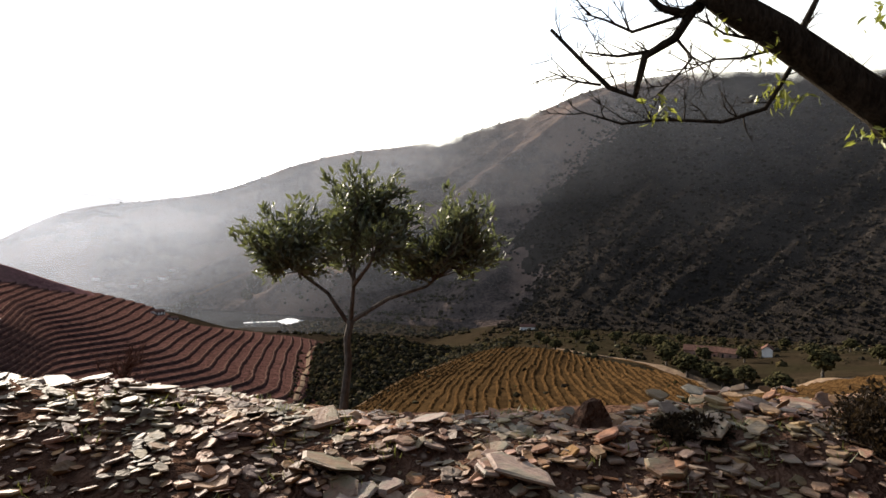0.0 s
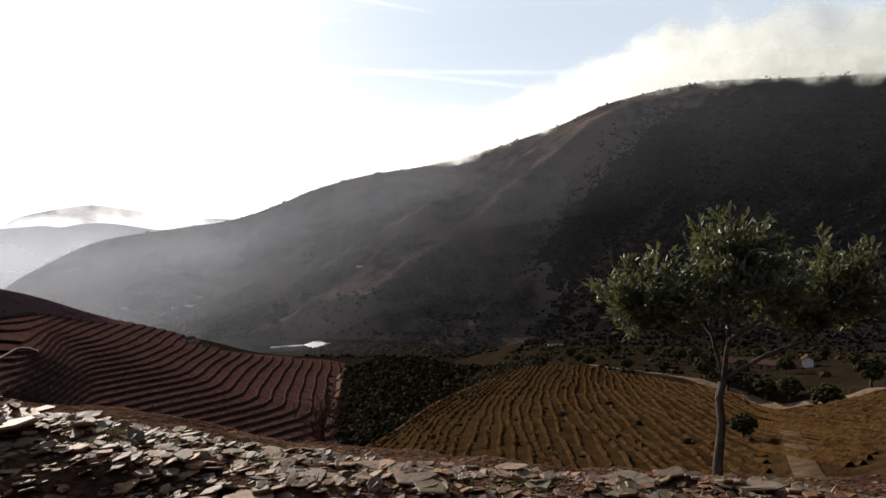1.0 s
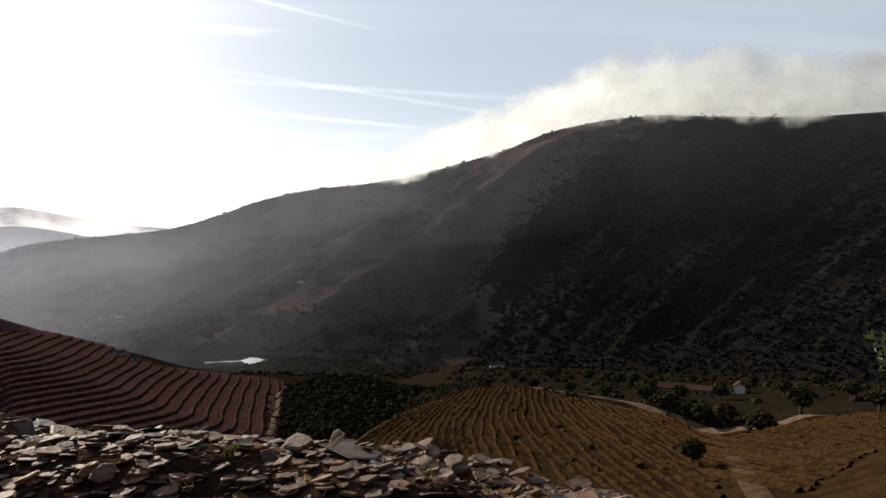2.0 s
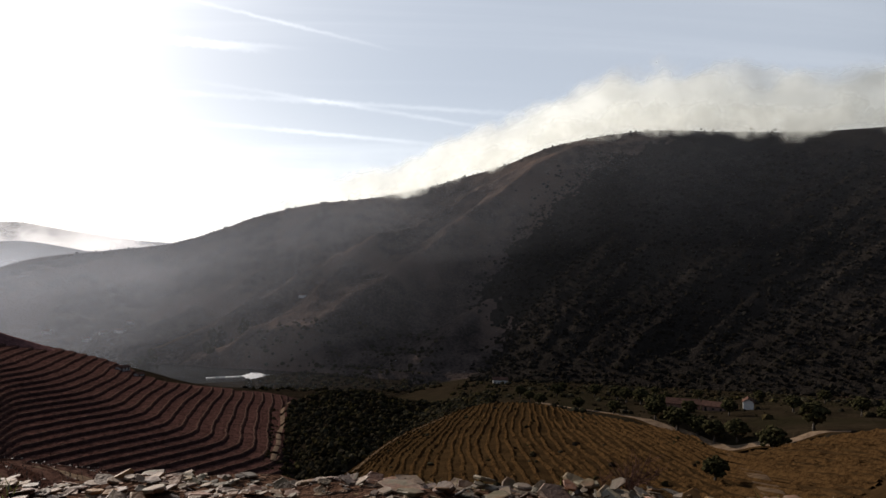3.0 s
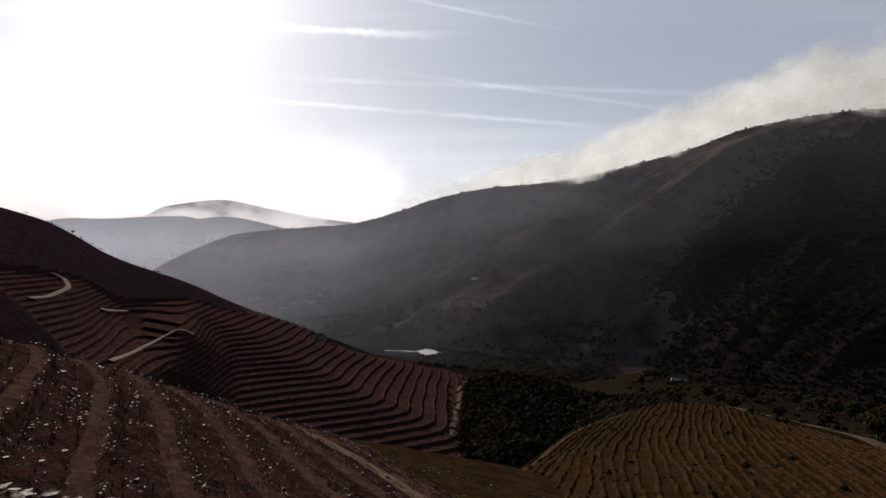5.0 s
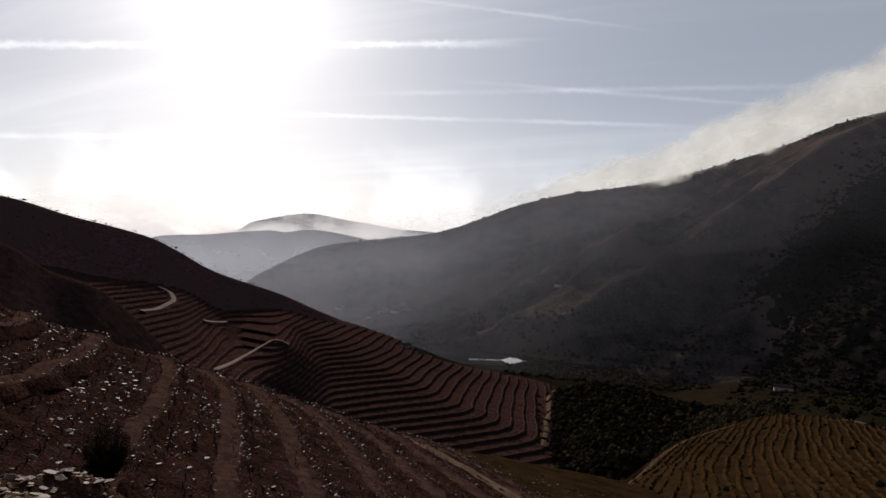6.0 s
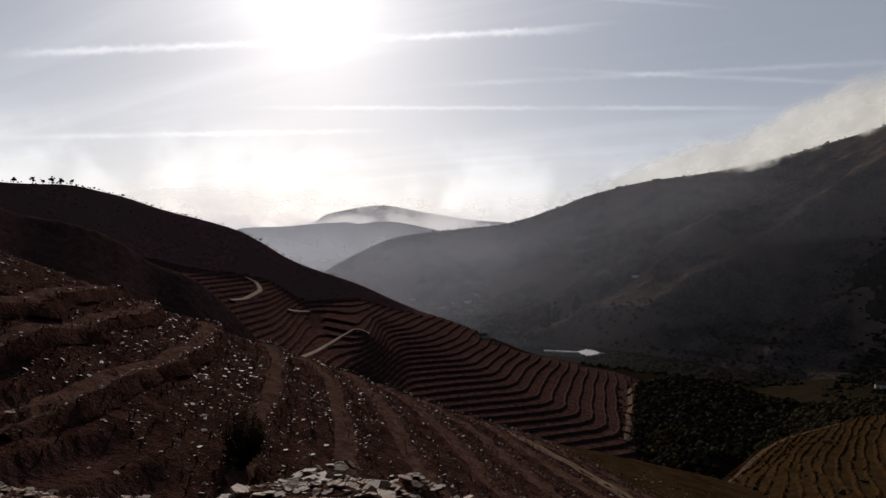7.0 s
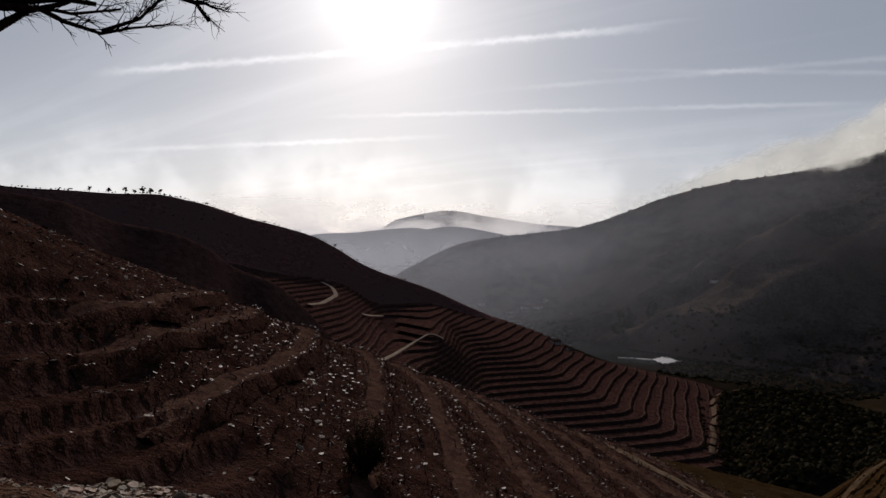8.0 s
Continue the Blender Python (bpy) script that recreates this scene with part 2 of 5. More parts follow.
def water_material():
    m = bpy.data.materials.new("river_water")
    m.use_nodes = True
    s = Nodes(m.node_tree)
    p = s.add("ShaderNodeBsdfPrincipled")
    p.inputs["Base Color"].default_value = (0.018, 0.02, 0.02, 1)
    p.inputs["Roughness"].default_value = 0.12
    n = s.add("ShaderNodeBump")
    n.inputs["Strength"].default_value, n.inputs["Distance"].default_value = 0.25, 1.0
    s.link(s.noise(s.add("ShaderNodeTexCoord").outputs["Object"], 0.3, 4.0), n.inputs["Height"])
    s.link(n.outputs[0], p.inputs["Normal"])
    s.link(p.outputs[0], s.add("ShaderNodeOutputMaterial").inputs[0])
    return m


M_WATER = water_material()


# ---- small geometry helpers ----
def mesh(name, verts, faces, mats, index=None, smooth=True):
    me = bpy.data.meshes.new(name)
    me.from_pydata(verts, [], faces)
    for m in mats if isinstance(mats, (list, tuple)) else [mats]:
        me.materials.append(m)
    if index is not None:
        me.polygons.foreach_set("material_index", np.asarray(index, dtype=np.int32))
    me.polygons.foreach_set("use_smooth", np.full(len(me.polygons), smooth))
    me.update()
    return me


def part(name, me, parent, label=""):
    ob = new(name, me)
    ob.parent = parent
    return tagged(ob, label)


def grid_faces(rows, cols):
    a = (np.arange(rows - 1)[:, None] * cols + np.arange(cols - 1)).ravel()
    return np.stack([a, a + 1, a + cols + 1, a + cols], 1)


def strip(lines):
    """Verts and faces of a sheet through equally long lines of points."""
    lines = [np.asarray(l, float) for l in lines]
    v = np.concatenate(lines)
    return v, grid_faces(len(lines), len(lines[0]))


def tube(points, radii, sides=6):
    """Verts and faces of a bent, tapered branch."""
    pts = [Vector(p) for p in points]
    verts, faces = [], []
    for k, (p, r) in enumerate(zip(pts, radii)):
        way = (pts[min(k + 1, len(pts) - 1)] - pts[max(k - 1, 0)]).normalized()
        side = way.orthogonal().normalized() if k == 0 else (side - way * side.dot(way)).normalized()
        up = way.cross(side)
        for n in range(sides):
            a = 2 * math.pi * n / sides
            verts.append(tuple(p + (side * math.cos(a) + up * math.sin(a)) * r))
    for k in range(len(pts) - 1):
        for n in range(sides):
            m = (n + 1) % sides
            faces.append((k * sides + n, k * sides + m, (k + 1) * sides + m, (k + 1) * sides + n))
    faces.append(tuple(range(sides))[::-1])
    faces.append(tuple(range((len(pts) - 1) * sides, len(pts) * sides)))
    return verts, faces


def join(pieces):
    verts, faces = [], []
    for v, f in pieces:
        n = len(verts)
        verts.extend(map(tuple, v))
        faces.extend(tuple(int(i) + n for i in q) for q in f)
    return verts, faces


# ---- the lie of the land ----
CX, CY, CZ = -18.0, 1.2, 1.5          # the middle of the road that the camera follows


def smooth(x, xs, ys):
    """A smooth curve through knots."""
    xs, ys = np.asarray(xs, float), np.asarray(ys, float)
    d = np.diff(ys) / np.diff(xs)
    m = np.concatenate([[d[0]], np.where(d[1:] * d[:-1] > 0, 2 * d[1:] * d[:-1] / (d[1:] + d[:-1] + 1e-12), 0), [d[-1]]])
    x = np.clip(x, xs[0], xs[-1])
    k = np.clip(np.searchsorted(xs, x) - 1, 0, len(xs) - 2)
    h = xs[k + 1] - xs[k]
    t = (x - xs[k]) / h
    return (1 + 2 * t) * (1 - t) ** 2 * ys[k] + t * (1 - t) ** 2 * h * m[k] + t * t * (3 - 2 * t) * ys[k + 1] + t * t * (t - 1) * h * m[k + 1]


def loft(az, r, lines, before, after):
    """A slope through lines of one hill; each line has rows of bearing, distance, height. It falls away before the first and after the last."""
    rs = [smooth(az, [k[0] for k in l], [k[1] for k in l]) for l in lines]
    zs = [smooth(az, [k[0] for k in l], [k[2] for k in l]) for l in lines]
    z = zs[0] - np.maximum(rs[0] - r, 0) * before
    for k in range(len(lines) - 1):
        t = np.clip((r - rs[k]) / (rs[k + 1] - rs[k]), 0, 1)
        z = z + t * (zs[k + 1] - zs[k])
    return z - np.maximum(r - rs[-1], 0) * after


def wobble(x, y, size, seed=0.0):
    """Smooth irregular ground, about -1 to 1."""
    u, v = x / size + seed, y / size - seed * 1.7
    return (np.sin(u * 1.3 + 1.7 * np.sin(v * 0.9 + seed)) + np.sin(v * 1.7 + 1.3 * np.sin(u * 1.1)) + 0.5 * np.sin(2.9 * u + 2.3 * v) + 0.5 * np.sin(3.7 * v - 2.1 * u + seed)) / 3


RIDGE = [(-60, -140), (-44, -137), (-38, -95), (-34.6, -40), (-29, 22), (-23.8, 40), (-19.6, 54.5), (-15.2, 90), (-12.8, 114), (-7.5, 147), (-3.1, 161), (1, 179), (4.6, 203), (9.6, 239), (13.6, 276), (18.4, 296), (21.7, 301), (28.3, 287), (34.5, 273), (50, 262)]
# spurs of the mountain: bearing at the foot, degrees gained up to the ridge, height, width of the sunny and of the shady flank, where on the slope it starts and ends
SPURS = [(-31, 31, 36, 85, 60, 0.15, 0.80), (-27, 43, 58, 100, 75, 0.12, 0.93), (-14.6, 21.5, 34, 70, 50, 0.0, 0.66), (-13, 31.5, 112, 140, 95, 0.02, 0.94), (0.6, 24, 46, 75, 65, 0.0, 0.52), (9.5, 20, 48, 150, 260, 0.0, 0.94), (17, 27, 9, 80, 60, 0.05, 0.75)]


def mountain(az, r):
    """The big mountain across the river: a long slope with leaning spurs and dark ravines between them."""
    zr = smooth(az, [k[0] for k in RIDGE], [k[1] for k in RIDGE])
    rf = smooth(az, [-60, -34, -22, -9, -2, 8, 14, 50], [1150, 1100, 1010, 870, 810, 790, 730, 700])
    foot = smooth(az, [-10, 4, 12, 24, 50], [-137, -134, -122, -116, -108])
    s = np.clip((r - rf) / (1400 - rf), 0, 1)
    z = foot + (zr - foot) * s ** smooth(az, [-20, -4, 10, 20], [1.05, 1.15, 1.2, 1.2]) - np.maximum(r - 1400, 0) * 0.35
    x, y = r * np.sin(np.radians(az)), r * np.cos(np.radians(az))
    shift = 1.0 * wobble(x, y, 70.0, 9.0) + 0.5 * wobble(x, y, 27.0, 5.0)
    mid = np.clip(s / 0.12, 0, 1) * np.clip((1 - s) / 0.12, 0, 1)
    for a0, lean, h, wl, wr, s0, s1 in SPURS:
        t = np.clip((s - s0) / (s1 - s0), 0, 1)
        off = np.radians(az + shift - a0 - lean * s) * r
        d = np.where(off < 0, -off / wl, off / wr)
        z = z + 1.1 * h * (np.exp(-np.sqrt(d * d + 0.03)) - 0.30) * np.exp(-(off / 420) ** 2) * np.clip(4 * t * (1 - t), 0, 1) ** 0.6
    lean = az - 26 * s
    gully = np.abs(wobble(lean * 20, 0.12 * r, 22.0, 8.0)) + 0.5 * np.abs(wobble(lean * 20, 0.2 * r, 9.0, 3.0))
    z = z + mid * (3.0 * wobble(x, y, 55.0, 2.0) + 1.6 * wobble(x, y, 21.0, 4.0) + 0.9 * wobble(x, y, 9.0, 1.0) + 4.5 * gully - 2.5)
    steps = np.clip(1 - np.abs(az - 0) / 12, 0, 1) * np.clip((0.28 - s) / 0.1, 0, 1)
    return z + 3.8 * steps * np.sin(2 * math.pi * z / 17.0) - np.where(r < rf, (rf - r) * 0.5, 0)


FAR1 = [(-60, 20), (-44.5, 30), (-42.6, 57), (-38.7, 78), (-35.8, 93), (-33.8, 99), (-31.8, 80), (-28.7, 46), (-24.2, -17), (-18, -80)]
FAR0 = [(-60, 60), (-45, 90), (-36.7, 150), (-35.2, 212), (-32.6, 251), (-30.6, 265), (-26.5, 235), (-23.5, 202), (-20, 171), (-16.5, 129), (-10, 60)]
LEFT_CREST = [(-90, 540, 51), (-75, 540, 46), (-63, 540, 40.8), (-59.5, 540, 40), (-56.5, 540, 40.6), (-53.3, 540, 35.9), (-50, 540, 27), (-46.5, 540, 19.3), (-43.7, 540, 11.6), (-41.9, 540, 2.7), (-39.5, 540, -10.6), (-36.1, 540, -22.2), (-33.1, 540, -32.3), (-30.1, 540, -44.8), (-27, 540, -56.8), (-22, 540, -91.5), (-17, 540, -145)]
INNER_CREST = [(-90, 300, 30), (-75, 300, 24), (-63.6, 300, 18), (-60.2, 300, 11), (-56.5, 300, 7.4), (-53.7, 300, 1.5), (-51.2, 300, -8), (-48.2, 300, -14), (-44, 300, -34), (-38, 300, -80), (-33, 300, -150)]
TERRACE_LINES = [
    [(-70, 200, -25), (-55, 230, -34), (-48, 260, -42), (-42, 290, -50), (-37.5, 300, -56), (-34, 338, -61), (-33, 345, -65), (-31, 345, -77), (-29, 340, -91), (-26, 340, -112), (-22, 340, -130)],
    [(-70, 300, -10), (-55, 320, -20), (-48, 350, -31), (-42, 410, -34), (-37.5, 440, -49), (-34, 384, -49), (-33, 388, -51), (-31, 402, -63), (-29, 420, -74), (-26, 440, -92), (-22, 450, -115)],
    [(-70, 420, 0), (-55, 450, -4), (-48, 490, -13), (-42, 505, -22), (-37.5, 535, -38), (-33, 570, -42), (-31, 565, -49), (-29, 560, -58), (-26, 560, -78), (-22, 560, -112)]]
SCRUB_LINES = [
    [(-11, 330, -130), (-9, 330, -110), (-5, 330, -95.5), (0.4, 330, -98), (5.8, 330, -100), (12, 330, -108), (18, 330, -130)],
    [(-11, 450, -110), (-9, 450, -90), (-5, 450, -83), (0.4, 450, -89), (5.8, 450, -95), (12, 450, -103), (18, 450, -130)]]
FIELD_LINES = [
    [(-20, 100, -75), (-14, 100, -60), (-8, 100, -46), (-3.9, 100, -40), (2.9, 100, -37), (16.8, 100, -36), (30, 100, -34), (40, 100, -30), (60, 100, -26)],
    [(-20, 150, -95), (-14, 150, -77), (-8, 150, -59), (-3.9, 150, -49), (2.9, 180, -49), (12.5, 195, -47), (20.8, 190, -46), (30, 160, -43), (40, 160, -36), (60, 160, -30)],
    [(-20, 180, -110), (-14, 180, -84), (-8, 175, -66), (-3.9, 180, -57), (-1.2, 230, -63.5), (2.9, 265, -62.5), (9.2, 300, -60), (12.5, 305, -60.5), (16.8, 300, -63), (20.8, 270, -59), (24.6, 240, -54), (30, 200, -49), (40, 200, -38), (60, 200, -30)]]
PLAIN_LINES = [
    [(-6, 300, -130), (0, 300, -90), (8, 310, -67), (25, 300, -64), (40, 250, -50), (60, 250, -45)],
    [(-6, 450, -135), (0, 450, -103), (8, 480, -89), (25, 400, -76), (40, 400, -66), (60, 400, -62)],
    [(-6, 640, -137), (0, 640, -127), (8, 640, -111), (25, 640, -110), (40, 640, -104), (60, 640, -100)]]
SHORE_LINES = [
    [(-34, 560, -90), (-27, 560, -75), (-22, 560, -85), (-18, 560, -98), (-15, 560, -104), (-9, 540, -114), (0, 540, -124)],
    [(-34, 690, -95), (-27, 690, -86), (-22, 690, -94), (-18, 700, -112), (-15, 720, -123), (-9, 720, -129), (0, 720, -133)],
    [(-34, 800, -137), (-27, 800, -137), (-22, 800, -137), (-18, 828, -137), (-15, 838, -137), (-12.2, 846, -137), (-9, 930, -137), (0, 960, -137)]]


def vineyard(x, y):
    """The stony vineyard slope that wraps round below the road."""
    u, v = (x + 70) / 50, (y - 70) / 50
    return -21.08 - 15.41 * u - 12.22 * v + 4.57 * u * u + 5.75 * u * v + 1.96 * u ** 3 - 6.48 * u * u * v + 1.07 * u * v * v - 0.32 * v ** 3


LIPS = [-14.4, -12.8, -11.2, -9.7, -8.35, -7.2, -5.2, -3.4, -1.7, 0.1]


def ledges(x, y):
    """How far the slope beside the road is cut into ledges (flat treads, steep risers), and where the risers are."""
    w = vineyard(x, y) + 0.12 * (y - 16) + 0.05 * wobble(x, y, 3.5, 7.0)
    k = np.interp(w, LIPS, np.arange(len(LIPS)))
    p, tall = k % 1.0, np.interp(k, np.arange(len(LIPS) - 1), np.diff(LIPS))
    near = np.clip((-58 - x) / 5, 0, 1) * np.clip((x + 98) / 8, 0, 1) * np.clip((32 - y) / 4, 0, 1) * np.clip((y - 3) / 3, 0, 1)
    return tall * (np.clip((p - 0.74) / 0.26, 0, 1) - p) * near, (p > 0.72) & (near > 0.4)


def polar(x, y):
    return np.degrees(np.arctan2(x - CX, y - CY)), np.hypot(x - CX, y - CY)


def rounded(a, b, k):
    """The higher of two slopes, with the fold between them rounded off."""
    h = np.clip(0.5 + 0.5 * (a - b) / k, 0, 1)
    return b + (a - b) * h + k * h * (1 - h)


NOSE = (-106.2, 355.8, -92.6)          # foot of the edge between the front and the side of the nose
NOSE_CREST = [(-34, -28.3, -25.3, -22.9, -21.3, -19.1, -15.9, -11, -8.8), (555, 555, 548, 532, 512, 493, 504, 540, 545)]


def terrace_slope(az, r):
    """The terraced hill: a rounded back, and a nose of two faces."""
    x, y = CX + r * np.sin(np.radians(az)), CY + r * np.cos(np.radians(az))
    crest = smooth(az, NOSE_CREST[0], NOSE_CREST[1])
    back = np.maximum(r - crest, 0)
    cut = np.minimum(1.0, crest / r)
    px, py = CX + (x - CX) * cut - NOSE[0], CY + (y - CY) * cut - NOSE[1]
    front, side = NOSE[2] + 0.26 * (-0.766 * px + 0.643 * py), NOSE[2] + 0.27 * (-0.985 * px - 0.174 * py)
    nose = -rounded(-front, -side, 2.5) - back * 0.45 - np.maximum(az + 8.5, 0) * 5
    return rounded(loft(az, r, TERRACE_LINES, 0.6, 0.45), nose, 7.0) + 0.8 * wobble(x, y, 38.0, 2.0)


def field(az, r):
    return loft(az, r, FIELD_LINES, 0.3, 0.35)


def near_slope(x, y):
    """The vineyard slope as far as its rounded brow, beyond which it falls away."""
    az, r = polar(x, y)
    brow = smooth(az, [-90, -70, -55, -45, -36, -30, -24, -19, -12, -5, 5, 30], [93, 95, 108, 123, 133, 127, 127, 133, 143, 153, 153, 153])
    cut = np.minimum(1.0, brow / np.maximum(r, 1.0))
    return vineyard(CX + (x - CX) * cut, CY + (y - CY) * cut) - 0.7 * 4.0 * np.logaddexp(0, (r - brow) / 4.0) - np.maximum(np.abs(az + 35) - 55, 0) * 0.8


def heights(x, y):
    """All parts of the land at once: the height of each, at each place."""
    az, r = polar(x, y)
    near = near_slope(x, y) + np.where(r < 90, ledges(x, y)[0], 0) + 0.16 * wobble(x, y, 3.0) + 0.10 * wobble(x, y, 0.9, 2.0)
    crest = lambda rows, front, behind: loft(az, r, [rows], front, behind)  # noqa: E731
    far = lambda rows, dist, front: smooth(az, [k[0] for k in rows], [k[1] for k in rows]) - np.maximum(dist - r, 0) * front - np.maximum(r - dist, 0) * 0.3  # noqa: E731
    out = [
        near,
        field(az, r) + 0.3 * wobble(x, y, 9.0),
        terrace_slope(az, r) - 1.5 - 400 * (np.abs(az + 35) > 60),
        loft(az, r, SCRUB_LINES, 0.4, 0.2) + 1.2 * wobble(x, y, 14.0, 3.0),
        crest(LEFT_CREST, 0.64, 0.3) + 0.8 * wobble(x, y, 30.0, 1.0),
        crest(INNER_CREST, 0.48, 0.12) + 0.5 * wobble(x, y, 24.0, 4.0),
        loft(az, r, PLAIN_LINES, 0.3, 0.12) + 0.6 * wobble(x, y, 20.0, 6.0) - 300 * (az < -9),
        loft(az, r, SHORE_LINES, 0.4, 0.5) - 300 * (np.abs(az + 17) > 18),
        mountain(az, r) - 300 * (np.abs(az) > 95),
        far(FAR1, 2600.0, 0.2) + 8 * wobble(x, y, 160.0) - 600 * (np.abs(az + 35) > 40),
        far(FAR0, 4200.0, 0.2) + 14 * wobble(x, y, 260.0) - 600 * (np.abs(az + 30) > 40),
        np.full_like(x, -138.0),
        np.where(y < -4, -1.5 + np.minimum(0.4 * (-4 - y), 200 + 0.02 * (-4 - y)), -200.0)]
    return np.stack(out)


def ground_z(x, y):
    return heights(np.atleast_1d(np.asarray(x, float)), np.atleast_1d(np.asarray(y, float))).max(0)


def place(az, r):
    """A point of the land at a bearing and distance from the road's middle."""
    x, y = CX + r * math.sin(radians(az)), CY + r * math.cos(radians(az))
    return Vector((x, y, float(ground_z(x, y)[0])))


BANK = [(-62, -5.5), (-50, -3.4), (-46, -2.6), (-43, -1.98), (-41.5, -1.84), (-39.8, -2.35), (-36.8, -2.40), (-35.3, -1.45), (-34.4, -0.85), (-33.6, -0.76), (-32.9, -0.72), (-32, -0.70), (-31, -0.68), (-30.3, -0.58), (-28, -0.42), (-25, -0.27), (-23, -0.36), (-21, -0.42), (-19, -0.26), (-16.5, -0.14), (-14.2, -0.16), (-12, -0.30), (-9.3, -0.50), (-8.2, -0.72), (-6, -1.10), (-3, -1.42), (0, -1.66), (4, -1.5), (14, -1.2)]


def bank_z(x, y):
    """Road, berm of slate rubble, and the slope below it."""
    x, y = np.asarray(x, float), np.asarray(y, float)
    b = smooth(x, [k[0] for k in BANK], [k[1] for k in BANK])
    road = smooth(x, [-62, -48, -35, -22, -15, -7, 0, 14], [-1.3, -1.05, -0.8, -0.45, -0.75, -1.45, -2.1, -2.7])
    rise = np.clip((y - 2.6) / 2.2, 0, 1)
    z = road + (b - road) * rise * rise * (3 - 2 * rise)
    z = z + 0.07 * wobble(x, y, 0.55) + 0.05 * wobble(x, y, 0.23, 3.0) + 0.10 * wobble(x, y, 1.7, 1.0) * rise
    z = z - smooth(x, [-42, -40, -34.6, -33.4, -26, -23, 14], [0.8, 0.28, 0.28, 0.75, 0.75, 0.35, 0.28]) * np.maximum(y - 5.2, 0) - 0.5 * np.maximum(y - 8.5, 0)
    return z + np.where(y < -3, 0.5 * (-3 - y), 0)


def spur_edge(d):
    """Bearing where the dark colour starts: the spur's scrub and the ravine's painted shade."""
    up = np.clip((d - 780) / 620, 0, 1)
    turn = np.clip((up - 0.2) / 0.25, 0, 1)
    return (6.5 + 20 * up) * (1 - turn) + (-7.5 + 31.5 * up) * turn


def build_ground():
    az = np.concatenate([np.arange(-180, -76, 4.0), np.arange(-76, 46, 0.15), np.arange(46, 181, 4.0)])
    az[-1] = 180.0
    r = np.concatenate([7 * 1.016 ** np.arange(0, 135), np.arange(60, 160, 1.1), np.arange(160, 520, 2.2), np.arange(520, 1500, 6.0), np.arange(1500, 4850, 70.0)])
    a, d = np.meshgrid(az, r)
    x, y = CX + d * np.sin(np.radians(a)), CY + d * np.cos(np.radians(a))
    hs = heights(x, y)
    z, kind = hs.max(0), hs.argmax(0)
    kind = np.where((kind == 0) & (a > -27 + (118 - d) * 0.37 + 1.2 * wobble(x, y, 6.0)) & (d > 30), 1, kind)
    kind = np.where((kind == 0) & (d < 90) & ledges(x, y)[1], 2, kind)      # ledge risers: their shade painted on with the dark bank colour
    # the ravine shares the near spur's dark scrub colour in place of its shade
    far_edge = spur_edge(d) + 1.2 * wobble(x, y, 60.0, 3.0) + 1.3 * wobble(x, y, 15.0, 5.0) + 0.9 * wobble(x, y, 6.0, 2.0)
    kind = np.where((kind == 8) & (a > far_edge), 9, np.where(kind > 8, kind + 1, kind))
    z = np.where((x > -39) & (x < 14) & (y < 6.5) & (y > -9), np.minimum(z, bank_z(x, y) - 0.6), z)
    v = np.stack([x, y, z], -1).reshape(-1, 3)
    f = grid_faces(*a.shape)[:, ::-1]
    mats = [M_SOIL, M_FIELD, M_RISER, M_SCRUB, M_HAZY, M_RIDGE, M_PLAIN, M_SCRUB, M_HILL, M_SPUR, M_FAR, M_FAR, M_SCRUB, M_SCRUB]
    me = bpy.data.meshes.new("ground")
    me.vertices.add(len(v))
    me.vertices.foreach_set("co", v.ravel())
    me.loops.add(4 * len(f))
    me.loops.foreach_set("vertex_index", f.ravel().astype(np.int32))
    me.polygons.add(len(f))
    me.polygons.foreach_set("loop_start", np.arange(len(f), dtype=np.int32) * 4)
    me.polygons.foreach_set("loop_total", np.full(len(f), 4, dtype=np.int32))
    for m in mats:
        me.materials.append(m)
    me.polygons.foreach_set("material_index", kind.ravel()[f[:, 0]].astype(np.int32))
    me.polygons.foreach_set("use_smooth", np.full(len(f), True))
    me.update(calc_edges=True)
    tagged(new("ground", me), "brown and dark green hilly land with vineyards and scrub", "terrain", kind="structure")


build_ground()

# the river in the valley
a = np.radians(np.linspace(-32, -4, 40))
v, f = strip([np.stack([CX + q * np.sin(a), CY + q * np.cos(a), np.full(40, -135.0)], 1) for q in (770, 880, 1080)])
tagged(new("water", mesh("water", v, f[:, ::-1], M_WATER)), "calm river glinting in the valley bottom", "river", kind="structure")

# the glint on the river bend, laid on the water as a white strip
rng = random.Random(77)
a = np.linspace(-16.4, -11.2, 60)
edge = np.array([rng.uniform(-3, 3) for _ in a])
wide = np.where(a < -13.6, 0.5 * (np.sin(a * 9.0) > 0.8), 24 * np.sin(np.clip((a + 13.5) / 2.0, 0.0, 1) * math.pi) ** 0.8) * np.array([rng.uniform(0.5, 1.3) for _ in a])
v, f = strip([np.stack([CX + q * np.sin(np.radians(a)), CY + q * np.cos(np.radians(a)), np.full(60, -134.7) + h], 1) for q, h in ((858 - wide + edge, 0), (859 + 0 * a, 0.5), (861 + wide + edge, 0))])
tagged(new("river_rapids", mesh("river_rapids", v, f[:, ::-1], M_GLINT)), "white strip standing for the glint on the river bend", "river", kind="structure")


